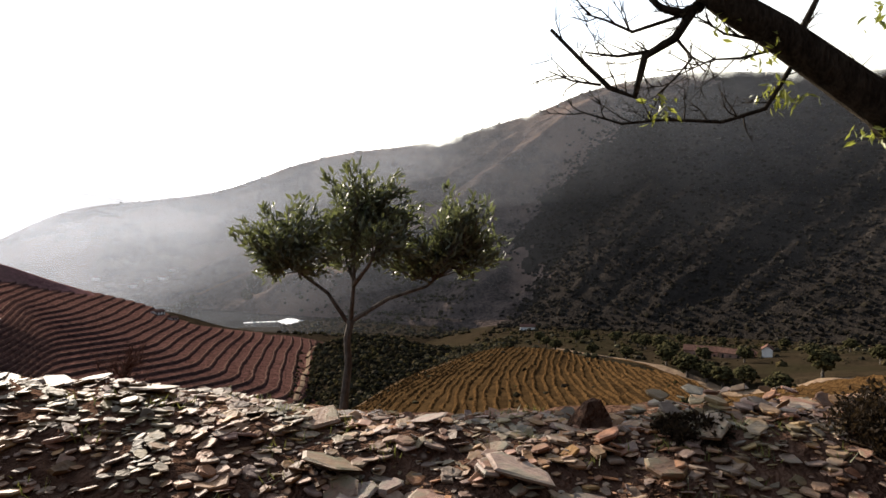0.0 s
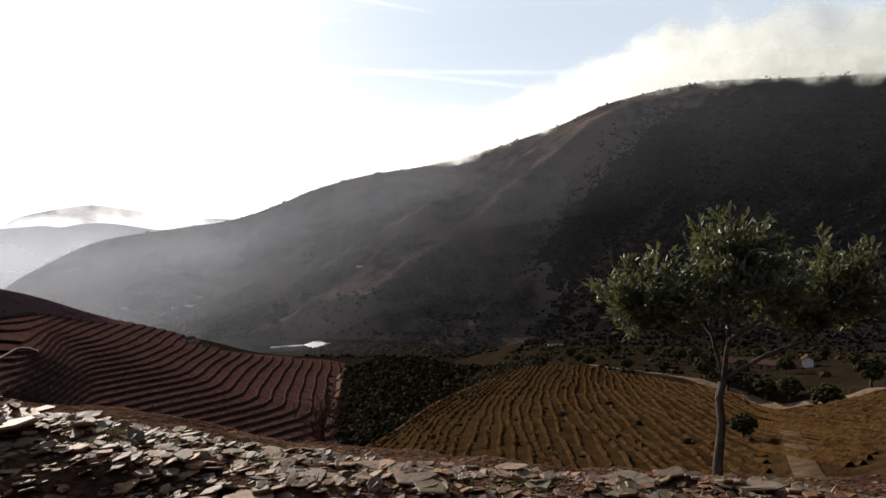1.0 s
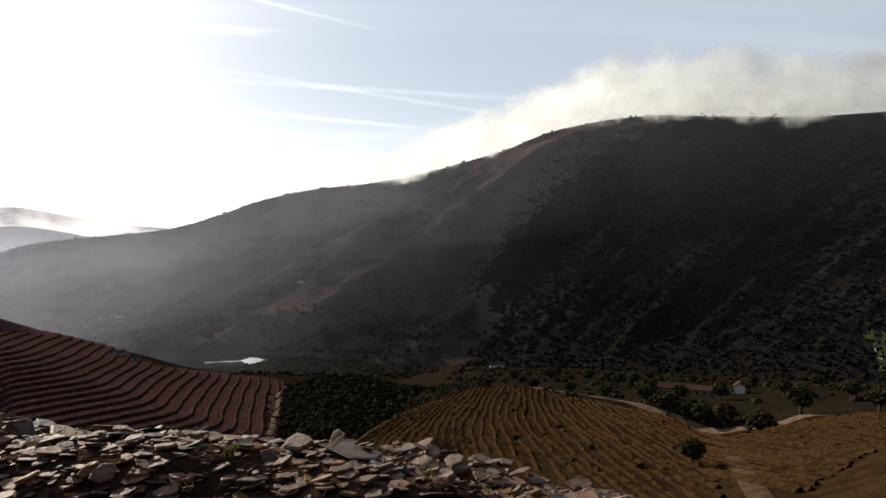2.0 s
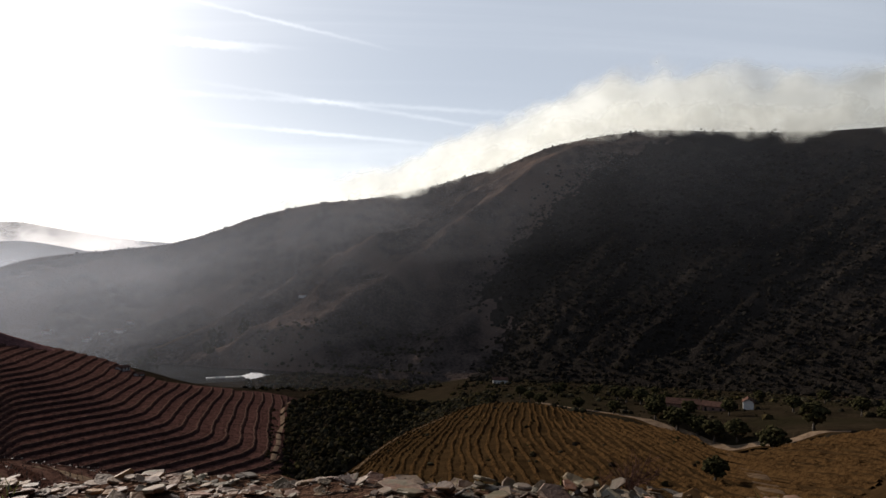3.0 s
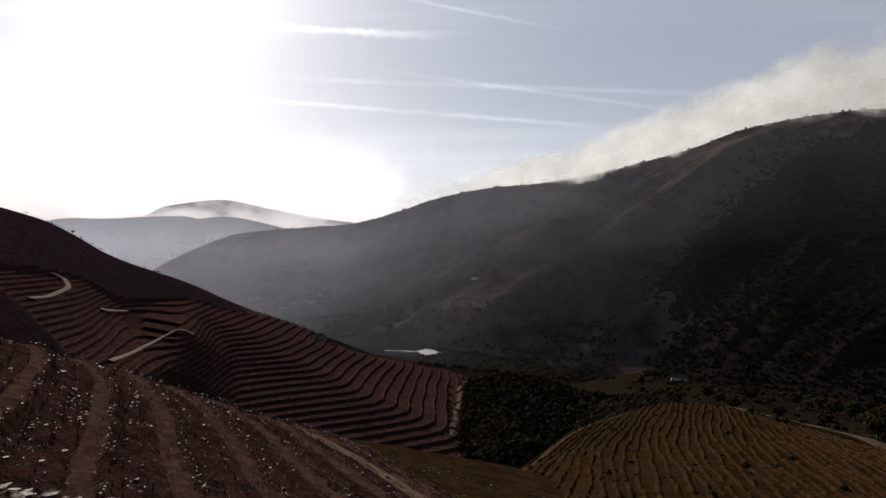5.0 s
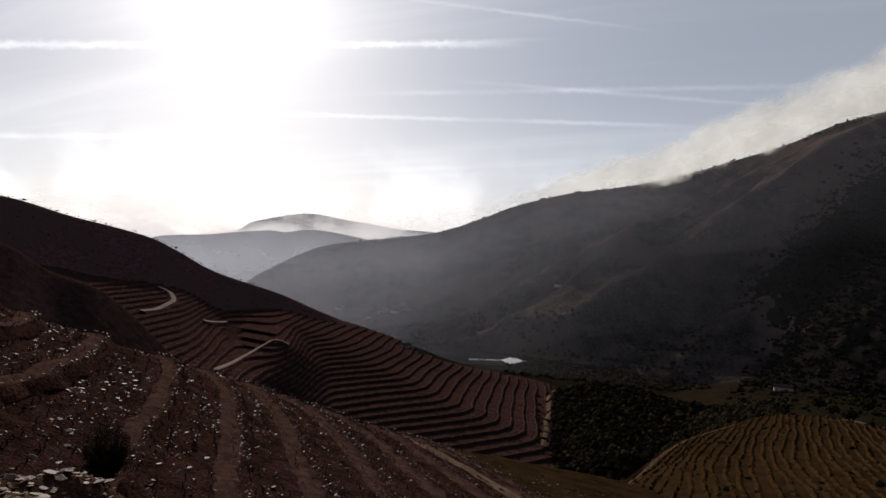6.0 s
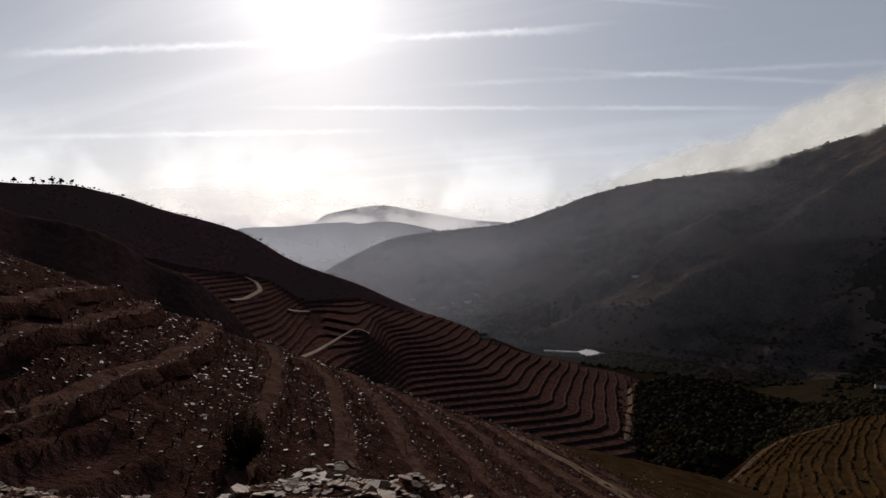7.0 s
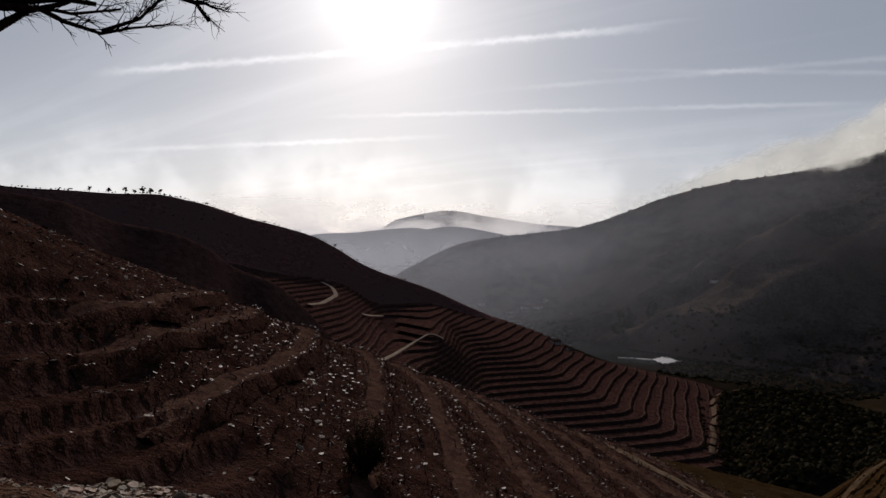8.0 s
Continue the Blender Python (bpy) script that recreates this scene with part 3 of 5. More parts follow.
# ---- terraces ----
def build_terraces():
    hill = tagged(new("terraced_hill"), "brown hillside cut into curved vineyard terraces", "hillside", kind="structure")
    # the rows are found along parallel lines that climb the hill westwards and so cross every row
    along, across = np.array((0.342, 0.940)), np.array((-0.940, 0.342))
    u, w = np.arange(40.0, 500.0, 1.1), np.arange(110.0, 480.0, 1.5)
    U, W = np.meshgrid(u, w, indexing="ij")
    A, R = polar(along[0] * U + across[0] * W, along[1] * U + across[1] * W)
    Z = np.where((A > -54) & (A < -9.3), terrace_slope(A, R), -140.0)
    Z = np.maximum.accumulate(Z, axis=1) + 1e-5 * W
    step, lift = 2.0, 0.7
    shape, vines = np.random.RandomState(9), []

    def reach(z):
        return np.array([np.interp(z, Z[k], w, left=np.nan, right=np.nan) for k in range(len(u))])

    for z in np.arange(-112.0, -18.0, step):
        w0, w1 = reach(z), reach(z + step)
        shake = 0.24 * np.sin(u * 0.45 + z) + 0.18 * np.sin(u * 1.1 + 2 * z)
        ok = ~(np.isnan(w0) | np.isnan(w1))
        ok[1:] &= ~(np.abs(np.diff(w0)) > 14)
        for q in np.split(np.arange(len(u)), np.where(np.diff(ok.astype(int)) != 0)[0] + 1):
            if len(q) < 24 or not ok[q[0]]:
                continue
            wide = np.clip(w1[q] - w0[q], 1.2, 40.0)
            bank = np.minimum(0.85 * step, 0.5 * wide)

            def line(ww, zz):
                return np.stack([along[0] * u[q] + across[0] * ww, along[1] * u[q] + across[1] * ww, zz + 0 * ww], 1)

            a0 = w0[q] + shake[q]
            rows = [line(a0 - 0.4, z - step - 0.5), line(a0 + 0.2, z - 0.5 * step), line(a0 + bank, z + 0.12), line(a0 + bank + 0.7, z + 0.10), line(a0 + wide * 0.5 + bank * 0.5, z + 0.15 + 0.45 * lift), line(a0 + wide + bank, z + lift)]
            rows = [p + shape.normal(0, 1, p.shape) * (0.12, 0.12, 0.06) for p in rows]
            for at in (0.25, 0.72):
                keep = shape.rand(len(q)) < 0.4
                vines.append((line(a0 + bank + (wide - bank) * at, z + 0.15 + lift * at) + shape.normal(0, 0.25, (len(q), 3)) * (1, 1, 0.2))[keep])
            v, f = strip(rows)
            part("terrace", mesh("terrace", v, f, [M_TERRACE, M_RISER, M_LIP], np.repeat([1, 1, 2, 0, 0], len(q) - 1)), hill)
    spots = np.concatenate(vines)
    blob = np.array([(0.5, 0, 0.3), (-0.5, 0, 0.35), (0, 0.45, 0.3), (0, -0.5, 0.25), (0.05, 0.05, 0.8), (0, 0, -0.2)])
    side = np.array([(0, 2, 4), (2, 1, 4), (1, 3, 4), (3, 0, 4), (2, 0, 5), (1, 2, 5), (3, 1, 5), (0, 3, 5)])
    size = 0.3 + 0.35 * shape.rand(len(spots), 1, 1)
    v = (blob[None] * size * (1 + 0.3 * shape.normal(0, 1, (len(spots), 6, 1))) + spots[:, None]).reshape(-1, 3)
    f = (side[None] + 6 * np.arange(len(spots))[:, None, None]).reshape(-1, 3)
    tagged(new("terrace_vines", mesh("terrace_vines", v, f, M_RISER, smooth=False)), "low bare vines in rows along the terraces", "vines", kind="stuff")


build_terraces()


# ---- roads and tracks ----
def drape(knots, wide, lift, skirt=1.6, n=60, span=(0.0, 1.0)):
    """A strip of road laid on the land along knots of bearing and distance."""
    k = np.asarray(knots, float)
    t = np.linspace(span[0], span[1], n) * (len(k) - 1)
    a, r = smooth(t, np.arange(len(k)), k[:, 0]), smooth(t, np.arange(len(k)), k[:, 1])
    x, y = CX + r * np.sin(np.radians(a)), CY + r * np.cos(np.radians(a))
    way = np.stack([np.gradient(x), np.gradient(y)], 1)
    way /= np.linalg.norm(way, axis=1, keepdims=True)
    side = np.stack([-way[:, 1], way[:, 0]], 1)
    mid = ground_z(x, y)
    rows = []
    for o, h in ((-0.5 - 0.45 * skirt, -skirt), (-0.5, 0.0), (0.0, 0.06), (0.5, 0.0), (0.5 + 0.45 * skirt, -skirt)):
        px, py = x + side[:, 0] * o * wide, y + side[:, 1] * o * wide
        rows.append(np.stack([px, py, np.maximum(ground_z(px, py), mid - 0.3) + lift + h], 1))
    return strip(rows)


FIELD_LANE = [(28.6, 270), (28.7, 230), (29.4, 190), (31.3, 150), (33.4, 116), (35.2, 98), (38.0, 80)]
ROADS = [("dirt_road", [(-39.1, 314), (-37.8, 337), (-36.4, 362), (-35.2, 380), (-34.1, 386), (-32.9, 387)], 2.2, 1.6),
         ("dirt_road", [(-44.6, 390), (-43.5, 403), (-42.7, 421), (-42.1, 442), (-42.3, 462), (-43.2, 476)], 2.9, 1.7),
         ("dirt_road", [(-39.8, 428), (-39.2, 440), (-38.6, 452), (-37.9, 462)], 1.7, 1.6),
         ("hillside_track", [(-20.8, 1054), (-19.4, 1057), (-18.0, 1060), (-16.8, 1065), (-15.4, 1070)], 3.5, 0.7),
         ("spur_track", [(29.5, 681), (31.0, 687), (34.0, 697), (36.5, 703), (40, 705)], 1.8, 0.4),
         ("valley_lane", [(12.8, 366), (13.7, 360), (16.5, 338), (19.2, 321), (20.8, 309), (23.0, 298), (25.5, 290), (27.2, 280), (28.7, 273), (30.5, 270), (33.5, 262), (37.0, 262)], 4.2, 0.35),
         ("field_lane", FIELD_LANE, 3.4, 0.3),
         ("field_lane", [(-4.6, 160), (-3.7, 176), (-2.6, 197), (-1.0, 222), (1.0, 243), (2.9, 257), (5.0, 270)], 2.0, 0.25),
         ("vineyard_track", [(-26.5, 116), (-23.9, 111), (-21.5, 104), (-19.4, 98), (-16.5, 89), (-13.5, 80), (-8, 66)], 2.6, 0.3)]
for name, knots, wide, lift in ROADS:
    v, f = drape(knots, wide, lift, 0.6 if "lane" in name or "track" in name else 1.6)
    tagged(new(name, mesh(name, v, f, [M_EARTH if name in ("field_lane", "hillside_track") else M_LANE if name in ("spur_track", "valley_lane", "vineyard_track") else M_ROAD, M_SOIL if name == "vineyard_track" else M_FIELD if name in ("field_lane", "valley_lane") else M_TERRACE], np.repeat([1, 0, 0, 1], 59))), "pale bare dirt track winding over the hillside", "road", kind="structure")


GULLY = [(-7.9, 470), (-9.0, 462), (-9.8, 448), (-9.75, 425), (-10.05, 405), (-10.0, 385), (-10.25, 366), (-10.4, 349)]
channel = tagged(new("gully_channel"), "pale stone drain stepping down beside the terraces", "drain", kind="structure")
for k in range(9):
    a, b = k / 9, (k + 0.78) / 9
    v, f = drape(GULLY, 2.7, 1.5 + 0.25 * math.sin(k * 2.1), 1.2, 8, (a, b))
    part("slab", mesh("slab", v, f, [M_LANE, M_TERRACE], np.repeat([1, 0, 0, 1], 7)), channel)

# ---- the roadside bank ----
def build_bank():
    xs, ys = np.arange(-62, 14.01, 0.16), np.concatenate([np.arange(-9, 2.5, 0.5), np.arange(2.5, 8.5, 0.12), np.arange(8.5, 22, 0.7)])
    X, Y = np.meshgrid(xs, ys)
    v = np.stack([X, Y, bank_z(X, Y)], -1).reshape(-1, 3)
    return tagged(new("bank", mesh("bank", v, grid_faces(*X.shape), M_BANK)), "roadside bank of brown earth and broken slate", "bank", kind="structure")


bank = build_bank()


def slab(rng, sides, thick, keen=0.86):
    """A broken flat stone, about one metre across."""
    ring = []
    for k in range(sides):
        a = 2 * math.pi * (k + rng.uniform(-0.32, 0.32)) / sides
        ring.append((math.cos(a) * rng.uniform(0.38, 0.58), math.sin(a) * rng.uniform(0.26, 0.42)))
    tilt = rng.uniform(-0.06, 0.06)
    v = [(x * 0.92, y * 0.92, -thick / 2) for x, y in ring] + [(x, y, thick * rng.uniform(0.0, 0.25)) for x, y in ring]
    v += [(x * keen, y * keen, thick * 0.5 + tilt * x) for x, y in ring]
    f = [tuple(range(sides))[::-1], tuple(range(2 * sides, 3 * sides))]
    for row in (0, sides):
        f += [(row + k, row + (k + 1) % sides, row + sides + (k + 1) % sides, row + sides + k) for k in range(sides)]
    return v, f


rng = random.Random(7)
SLABS = [slab(rng, rng.choice((5, 6, 7)), rng.uniform(0.05, 0.15)) for _ in range(12)]
SLAB_MESHES = [mesh("stone", v, f, M_STONE, smooth=False) for v, f in SLABS]


def stone_pose(x, y, z, size, rng, lean=16):
    return pose(x, y, z, rng.gauss(0, lean), rng.gauss(0, lean), rng.uniform(0, 360)) @ Matrix.Diagonal((size, size * rng.uniform(0.8, 1.15), size * rng.uniform(0.7, 1.3) * (0.55 if size > 0.28 else 1.0), 1))


def stones():
    """The larger stones of the bank, each one its own, on the stretch that the road passes nearest."""
    rng = random.Random(11)
    spots = []
    named = [(-0.75, 4.25, 0.56), (-0.55, 3.95, 0.38), (0.5, 4.1, 0.52), (-0.95, 4.95, 0.50), (-2.35, 5.1, 0.42), (-3.2, 5.2, 0.40), (-2.9, 5.3, 0.30), (1.5, 4.2, 0.46), (2.0, 4.7, 0.5), (2.7, 5.2, 0.55), (1.0, 4.9, 0.36), (3.2, 5.5, 0.6), (-0.1, 4.9, 0.34),
             (-7.0, 4.15, 0.40), (-6.6, 3.75, 0.34), (-7.7, 4.9, 0.42), (-8.1, 5.5, 0.42), (-9.2, 5.2, 0.5), (-34.3, 5.6, 0.50), (-33.9, 5.8, 0.46), (-34.7, 5.8, 0.40), (-33.5, 5.5, 0.36), (-35.0, 5.5, 0.38), (-41.6, 4.4, 0.5), (-42.3, 4.3, 0.44), (-41.0, 4.6, 0.4), (-43.0, 4.5, 0.5)]
    for x, y, s in named:
        spots.append((x, y, s))
    while len(spots) < 300:
        x = rng.uniform(-12.5, 4.5) if rng.random() < 0.62 else rng.uniform(-36, -12.5)
        y = rng.uniform(3.0, 6.0)
        spots.append((x, y, 0.10 + 0.30 * rng.random() ** 2.4))
    for x, y, s in spots:
        ob = part("stone", rng.choice(SLAB_MESHES), bank)
        ob.matrix_basis = stone_pose(x, y, float(bank_z(x, y)) + 0.05 * s + 0.015, s, rng, 8)


def boulder():
    rng = random.Random(2)
    v = [(-0.16, -0.12, 0), (0.17, -0.13, 0), (0.19, 0.12, 0), (-0.15, 0.13, 0), (-0.12, -0.10, 0.12), (0.16, -0.11, 0.14), (0.15, 0.09, 0.15), (-0.10, 0.10, 0.11), (-0.02, -0.05, 0.27), (0.09, -0.06, 0.29), (0.08, 0.05, 0.28), (0.0, 0.05, 0.25)]
    f = [(0, 1, 5, 4), (1, 2, 6, 5), (2, 3, 7, 6), (3, 0, 4, 7), (4, 5, 9, 8), (5, 6, 10, 9), (6, 7, 11, 10), (7, 4, 8, 11), (8, 9, 10, 11), (3, 2, 1, 0)]
    ob = new("boulder", mesh("boulder", v, f, M_BANK, smooth=False))
    ob.matrix_basis = pose(1.15, 5.0, float(bank_z(1.15, 5.0)) - 0.02, 0, 0, 20)
    tagged(ob, "upright brown pointed rock on the slate bank", "rock")
    v = [(-0.30, -0.16, 0), (0.22, -0.18, 0), (0.26, 0.15, 0), (-0.28, 0.17, 0), (-0.34, -0.17, 0.09), (0.20, -0.20, 0.12), (0.36, -0.02, 0.10), (0.24, 0.18, 0.12), (-0.30, 0.18, 0.10), (-0.24, -0.12, 0.15), (0.16, -0.14, 0.19), (0.22, 0.12, 0.18), (-0.20, 0.12, 0.14)]
    f = [(3, 2, 1, 0), (0, 1, 5, 4), (1, 2, 7, 6, 5), (2, 3, 8, 7), (3, 0, 4, 8), (4, 5, 10, 9), (5, 6, 7, 11, 10), (7, 8, 12, 11), (8, 4, 9, 12), (9, 10, 11, 12)]
    ob = new("boulder", mesh("boulder", v, f, M_BANK, smooth=False))
    ob.matrix_basis = pose(-16.4, 5.2, float(bank_z(-16.4, 5.2)) - 0.01, 0, 0, 8) @ Matrix.Scale(0.62, 4)
    tagged(ob, "dark brown flat-topped rock slab on the slate bank", "rock")


def scatter(name, count, where, height, size, material_used, label, category, seed, lean=20):
    """Many loose stones in one mesh."""
    rng = random.Random(seed)
    pieces_v, pieces_f, n = [], [], 0
    arrays = [(np.array(v), f) for v, f in SLABS]
    spots = [where(rng) for _ in range(count)]
    zs = height(np.array([p[0] for p in spots]), np.array([p[1] for p in spots]))
    for (x, y), z in zip(spots, zs):
        v, f = rng.choice(arrays)
        s = size(rng)
        m = np.array(stone_pose(x, y, float(z) + 0.08 * s, s, rng, lean))
        pieces_v.append(v @ m[:3, :3].T + m[:3, 3])
        pieces_f.extend(tuple(i + n for i in q) for q in f)
        n += len(v)
    return tagged(new(name, mesh(name, np.concatenate(pieces_v), pieces_f, material_used, smooth=False)), label, category, kind="stuff")


def build_rubble():
    scatter("rubble", 27000, lambda r: (r.uniform(-13.5, 6) if r.random() < 0.55 else r.uniform(-46, -13.5), min(3.0 + 3.2 * r.random() ** 0.8, 6.6)), bank_z, lambda r: 0.045 + 0.15 * r.random() ** 2.6, M_STONES, "broken grey-brown slate rubble lying on the bank", "rubble", 21, 11)
    scatter("rubble", 3600, lambda r: (r.uniform(-44, -32.5), r.uniform(5.6, 9.0)), bank_z, lambda r: 0.05 + 0.22 * r.random() ** 2.6, M_STONES, "broken grey-brown slate rubble lying on the bank", "rubble", 22, 11)
    # heaps on the berm
    for cx, cy, wx, n, seed in ((-11.9, 5.2, 0.9, 120, 32), (2.4, 5.3, 1.3, 130, 33), (-8.6, 5.3, 0.9, 110, 34), (-34.2, 5.7, 0.8, 60, 35), (-42.2, 4.6, 1.5, 150, 37)):
        scatter("stone_heap", n, lambda r, cx=cx, cy=cy, wx=wx: (r.gauss(cx, wx * 0.6), r.gauss(cy, 0.35)),
                lambda x, y, cx=cx, cy=cy, wx=wx: bank_z(x, y) + 0.22 * np.exp(-((x - cx) / wx) ** 2 - ((y - cy) / 0.6) ** 2) * np.random.RandomState(seed).rand(len(x)),
                lambda r: 0.07 + 0.20 * r.random() ** 2, M_STONES, "heap of loose slate slabs on the berm", "stone heap", seed, 15)


def grass_tufts():
    """Sparse green and straw-coloured tufts between the stones."""
    rng = random.Random(81)
    v, f = [], []
    for _ in range(420):
        x = rng.uniform(-12, 5) if rng.random() < 0.6 else rng.uniform(-41, -12)
        y = rng.uniform(3.2, 6.4)
        z = float(bank_z(x, y))
        for _ in range(rng.randrange(9, 22)):
            p = Vector((x + rng.gauss(0, 0.06), y + rng.gauss(0, 0.06), z - 0.02))
            q = p + Vector((rng.gauss(0, 0.05), rng.gauss(0, 0.05), rng.uniform(0.04, 0.11)))
            s = Vector((rng.gauss(0, 1), rng.gauss(0, 1), 0)).normalized() * 0.006
            n = len(v)
            v += [tuple(p - s), tuple(p + s), tuple(q)]
            f.append((n, n + 1, n + 2))
    tagged(new("grass_tufts", mesh("grass_tufts", v, f, M_GRASS, smooth=False)), "sparse yellow-green grass tufts between slate stones", "grass", kind="stuff")


def shrub(name, label, x, y, z, wide, tall, seed, count=260, leaf=0.10, mat=None):
    """A bushy shrub: forked stems and a ragged crown of small leaves."""
    rng = random.Random(seed)
    thing = new(name)
    thing.location = (x, y, z - 0.1)
    tagged(thing, label, "shrub")
    stems, spots = [], []
    for _ in range(count):
        a, d = rng.uniform(0, 6.28), math.sqrt(rng.random())
        h = tall * rng.uniform(0.25, 1.0) * (1 - 0.45 * d * d)
        end = Vector((wide / 2 * d * math.cos(a), wide / 2 * d * math.sin(a), h))
        start = Vector((end.x * 0.15, end.y * 0.15, min(0.15 * tall, 0.3 * h)))
        pts = bent(start, end, rng, 4, 0.12)
        stems.append(tube(pts, (0.012 * tall / 2, 0.009 * tall / 2, 0.006 * tall / 2, 0.003), 4))
        for _ in range(34):
            p = pts[2].lerp(pts[3], rng.random()) + Vector((rng.gauss(0, 0.06), rng.gauss(0, 0.06), rng.gauss(0, 0.06))) * wide * 0.5
            spots.append((p, (rng.gauss(0, 1), rng.gauss(0, 1), rng.gauss(0.3, 1))))
    trunk = tube([(0, 0, -0.2), (0.03, 0, 0.1 * tall), (0, 0.02, 0.3 * tall)], (0.035 * tall, 0.03 * tall, 0.02 * tall), 7)
    part("trunk", mesh("trunk", *trunk, M_DARKBARK), thing)
    part("stem", mesh("stem", *join(stems), M_DARKBARK), thing)["kind"] = "stuff"
    part("foliage", mesh("foliage", *leaf_cloud(spots, leaf, rng, 0.45), mat or M_DARKLEAF, smooth=False), thing)


# ---- trees ----
def leaf_cloud(spots, size, rng, wide=0.3):
    """Small pointed leaves: rows of place and direction."""
    v, f = [], []
    for p, way in spots:
        way = Vector(way).normalized()
        side = way.cross(Vector((rng.gauss(0, 1), rng.gauss(0, 1), rng.gauss(0, 1)))).normalized()
        l = size * rng.uniform(0.7, 1.3)
        p = Vector(p)
        fold = way.cross(side) * l * 0.06
        n = len(v)
        v += [tuple(p), tuple(p + way * l * 0.5 + side * l * wide * 0.5 + fold), tuple(p + way * l), tuple(p + way * l * 0.5 - side * l * wide * 0.5 + fold)]
        f.append((n, n + 1, n + 2, n + 3))
    return v, f


def bent(a, b, rng, n=5, sag=0.12):
    a, b = Vector(a), Vector(b)
    d = (b - a).length
    off = Vector((rng.gauss(0, sag), rng.gauss(0, sag), rng.gauss(0, sag))) * d
    return [a.lerp(b, t) + off * math.sin(math.pi * t) + Vector((rng.gauss(0, 0.012), rng.gauss(0, 0.012), rng.gauss(0, 0.012))) * d * (0 < k < n - 1) for k, t in enumerate(np.linspace(0, 1, n))]


def olive_tree():
    rng = random.Random(5)
    base = (-1.34, 8.45, float(bank_z(-1.34, 8.45)) - 0.05)
    tree = new("olive_tree")
    tree.location = base
    tagged(tree, "young olive tree with thin grey-green crown on the bank", "tree")
    tree.scale = (1.13, 1.13, 1.13)
    H = (-1.34 - base[2]) / 1.13                      # height of the fork
    trunk = [(0, 0, -0.1), (0.02, 0, 0.25), (0.07, 0.0, 0.55 * H), (0.05, 0.01, 0.8 * H), (0.10, 0, H)]
    part("trunk", mesh("trunk", *tube(trunk, (0.066, 0.052, 0.046, 0.043, 0.046), 9), M_BARK), tree)
    top = H - 1.08
    limbs = [[(0.08, 0, H - 0.05), (-0.18, 0.05, 1.40 + top), (-0.50, 0.1, 1.62 + top), (-0.80, 0.1, 1.85 + top)],
             [(0.10, 0, H - 0.02), (0.14, -0.05, 1.5 + top), (0.16, 0.0, 1.95 + top), (0.28, 0.1, 2.5 + top)],
             [(0.12, 0, H), (0.55, -0.1, 1.35 + top), (1.0, -0.1, 1.50 + top), (1.42, 0.0, 1.85 + top)],
             [(0.10, 0, H), (0.10, 0.3, 1.5 + top), (-0.1, 0.55, 1.9 + top)],
             [(0.14, -0.05, 1.5 + top), (0.35, -0.35, 1.75 + top), (0.5, -0.5, 2.05 + top)]]
    for l in limbs:
        part("limb", mesh("limb", *tube(l, [0.028 - 0.016 * k / (len(l) - 1) for k in range(len(l))], 7), M_BARK), tree)
    clumps = [((-0.80, 0.05, 2.04), (0.44, 0.40, 0.38), 38, 0), ((-0.98, 0.1, 1.70), (0.26, 0.3, 0.22), 14, 0), ((0.24, 0.05, 2.46), (0.50, 0.45, 0.46), 48, 1), ((0.10, 0.0, 2.0), (0.55, 0.5, 0.34), 34, 1),
              ((1.50, 0.0, 2.08), (0.40, 0.38, 0.48), 42, 2), ((0.92, -0.1, 1.78), (0.34, 0.3, 0.26), 20, 2), ((-0.1, 0.5, 1.95), (0.4, 0.3, 0.3), 16, 3), ((0.55, -0.45, 2.0), (0.35, 0.3, 0.3), 14, 4), ((-0.38, 0.05, 2.22), (0.3, 0.35, 0.28), 16, 0), ((-0.38, 0.0, 1.82), (0.42, 0.4, 0.26), 20, 0), ((0.68, 0.0, 2.28), (0.40, 0.4, 0.34), 22, 1), ((0.52, 0.1, 1.80), (0.36, 0.35, 0.24), 16, 2), ((1.25, 0.05, 2.32), (0.34, 0.3, 0.26), 14, 2), ((1.78, 0.0, 1.86), (0.22, 0.25, 0.2), 10, 2)]
    twigs, spots = [], []
    for (cx, cy, cz), (rx, ry, rz), count, limb in clumps:
        for _ in range(count):
            d = Vector((rng.gauss(0, 1), rng.gauss(0, 1), rng.gauss(0, 1))).normalized() * rng.uniform(0.5, 1.14)
            end = Vector((cx + d.x * rx, cy + d.y * ry, cz + top + d.z * rz + 0.05))
            start = Vector(limbs[limb][-1]).lerp(Vector(limbs[limb][-2]), rng.random() * 0.9)
            pts = bent(start, end, rng, 5, 0.1)
            twigs.append(tube(pts, (0.010, 0.008, 0.006, 0.005, 0.003), 4))
            line = (pts[-1] - pts[-3]).normalized()
            for _ in range(34):
                t = rng.uniform(0.3, 1.0) * 4
                k = min(int(t), 3)
                p = pts[k].lerp(pts[k + 1], t - k)
                way = line + Vector((rng.gauss(0, 0.8), rng.gauss(0, 0.8), rng.gauss(0.25, 0.8)))
                spots.append((p + Vector((rng.gauss(0, 0.03), rng.gauss(0, 0.03), rng.gauss(0, 0.03))), way))
    part("twig_spray", mesh("twig_spray", *join(twigs), M_BARK), tree)["kind"] = "stuff"
    part("crown", mesh("crown", *leaf_cloud(spots, 0.105, rng, 0.34), M_LEAF, smooth=False), tree, "small narrow grey-green olive leaves")


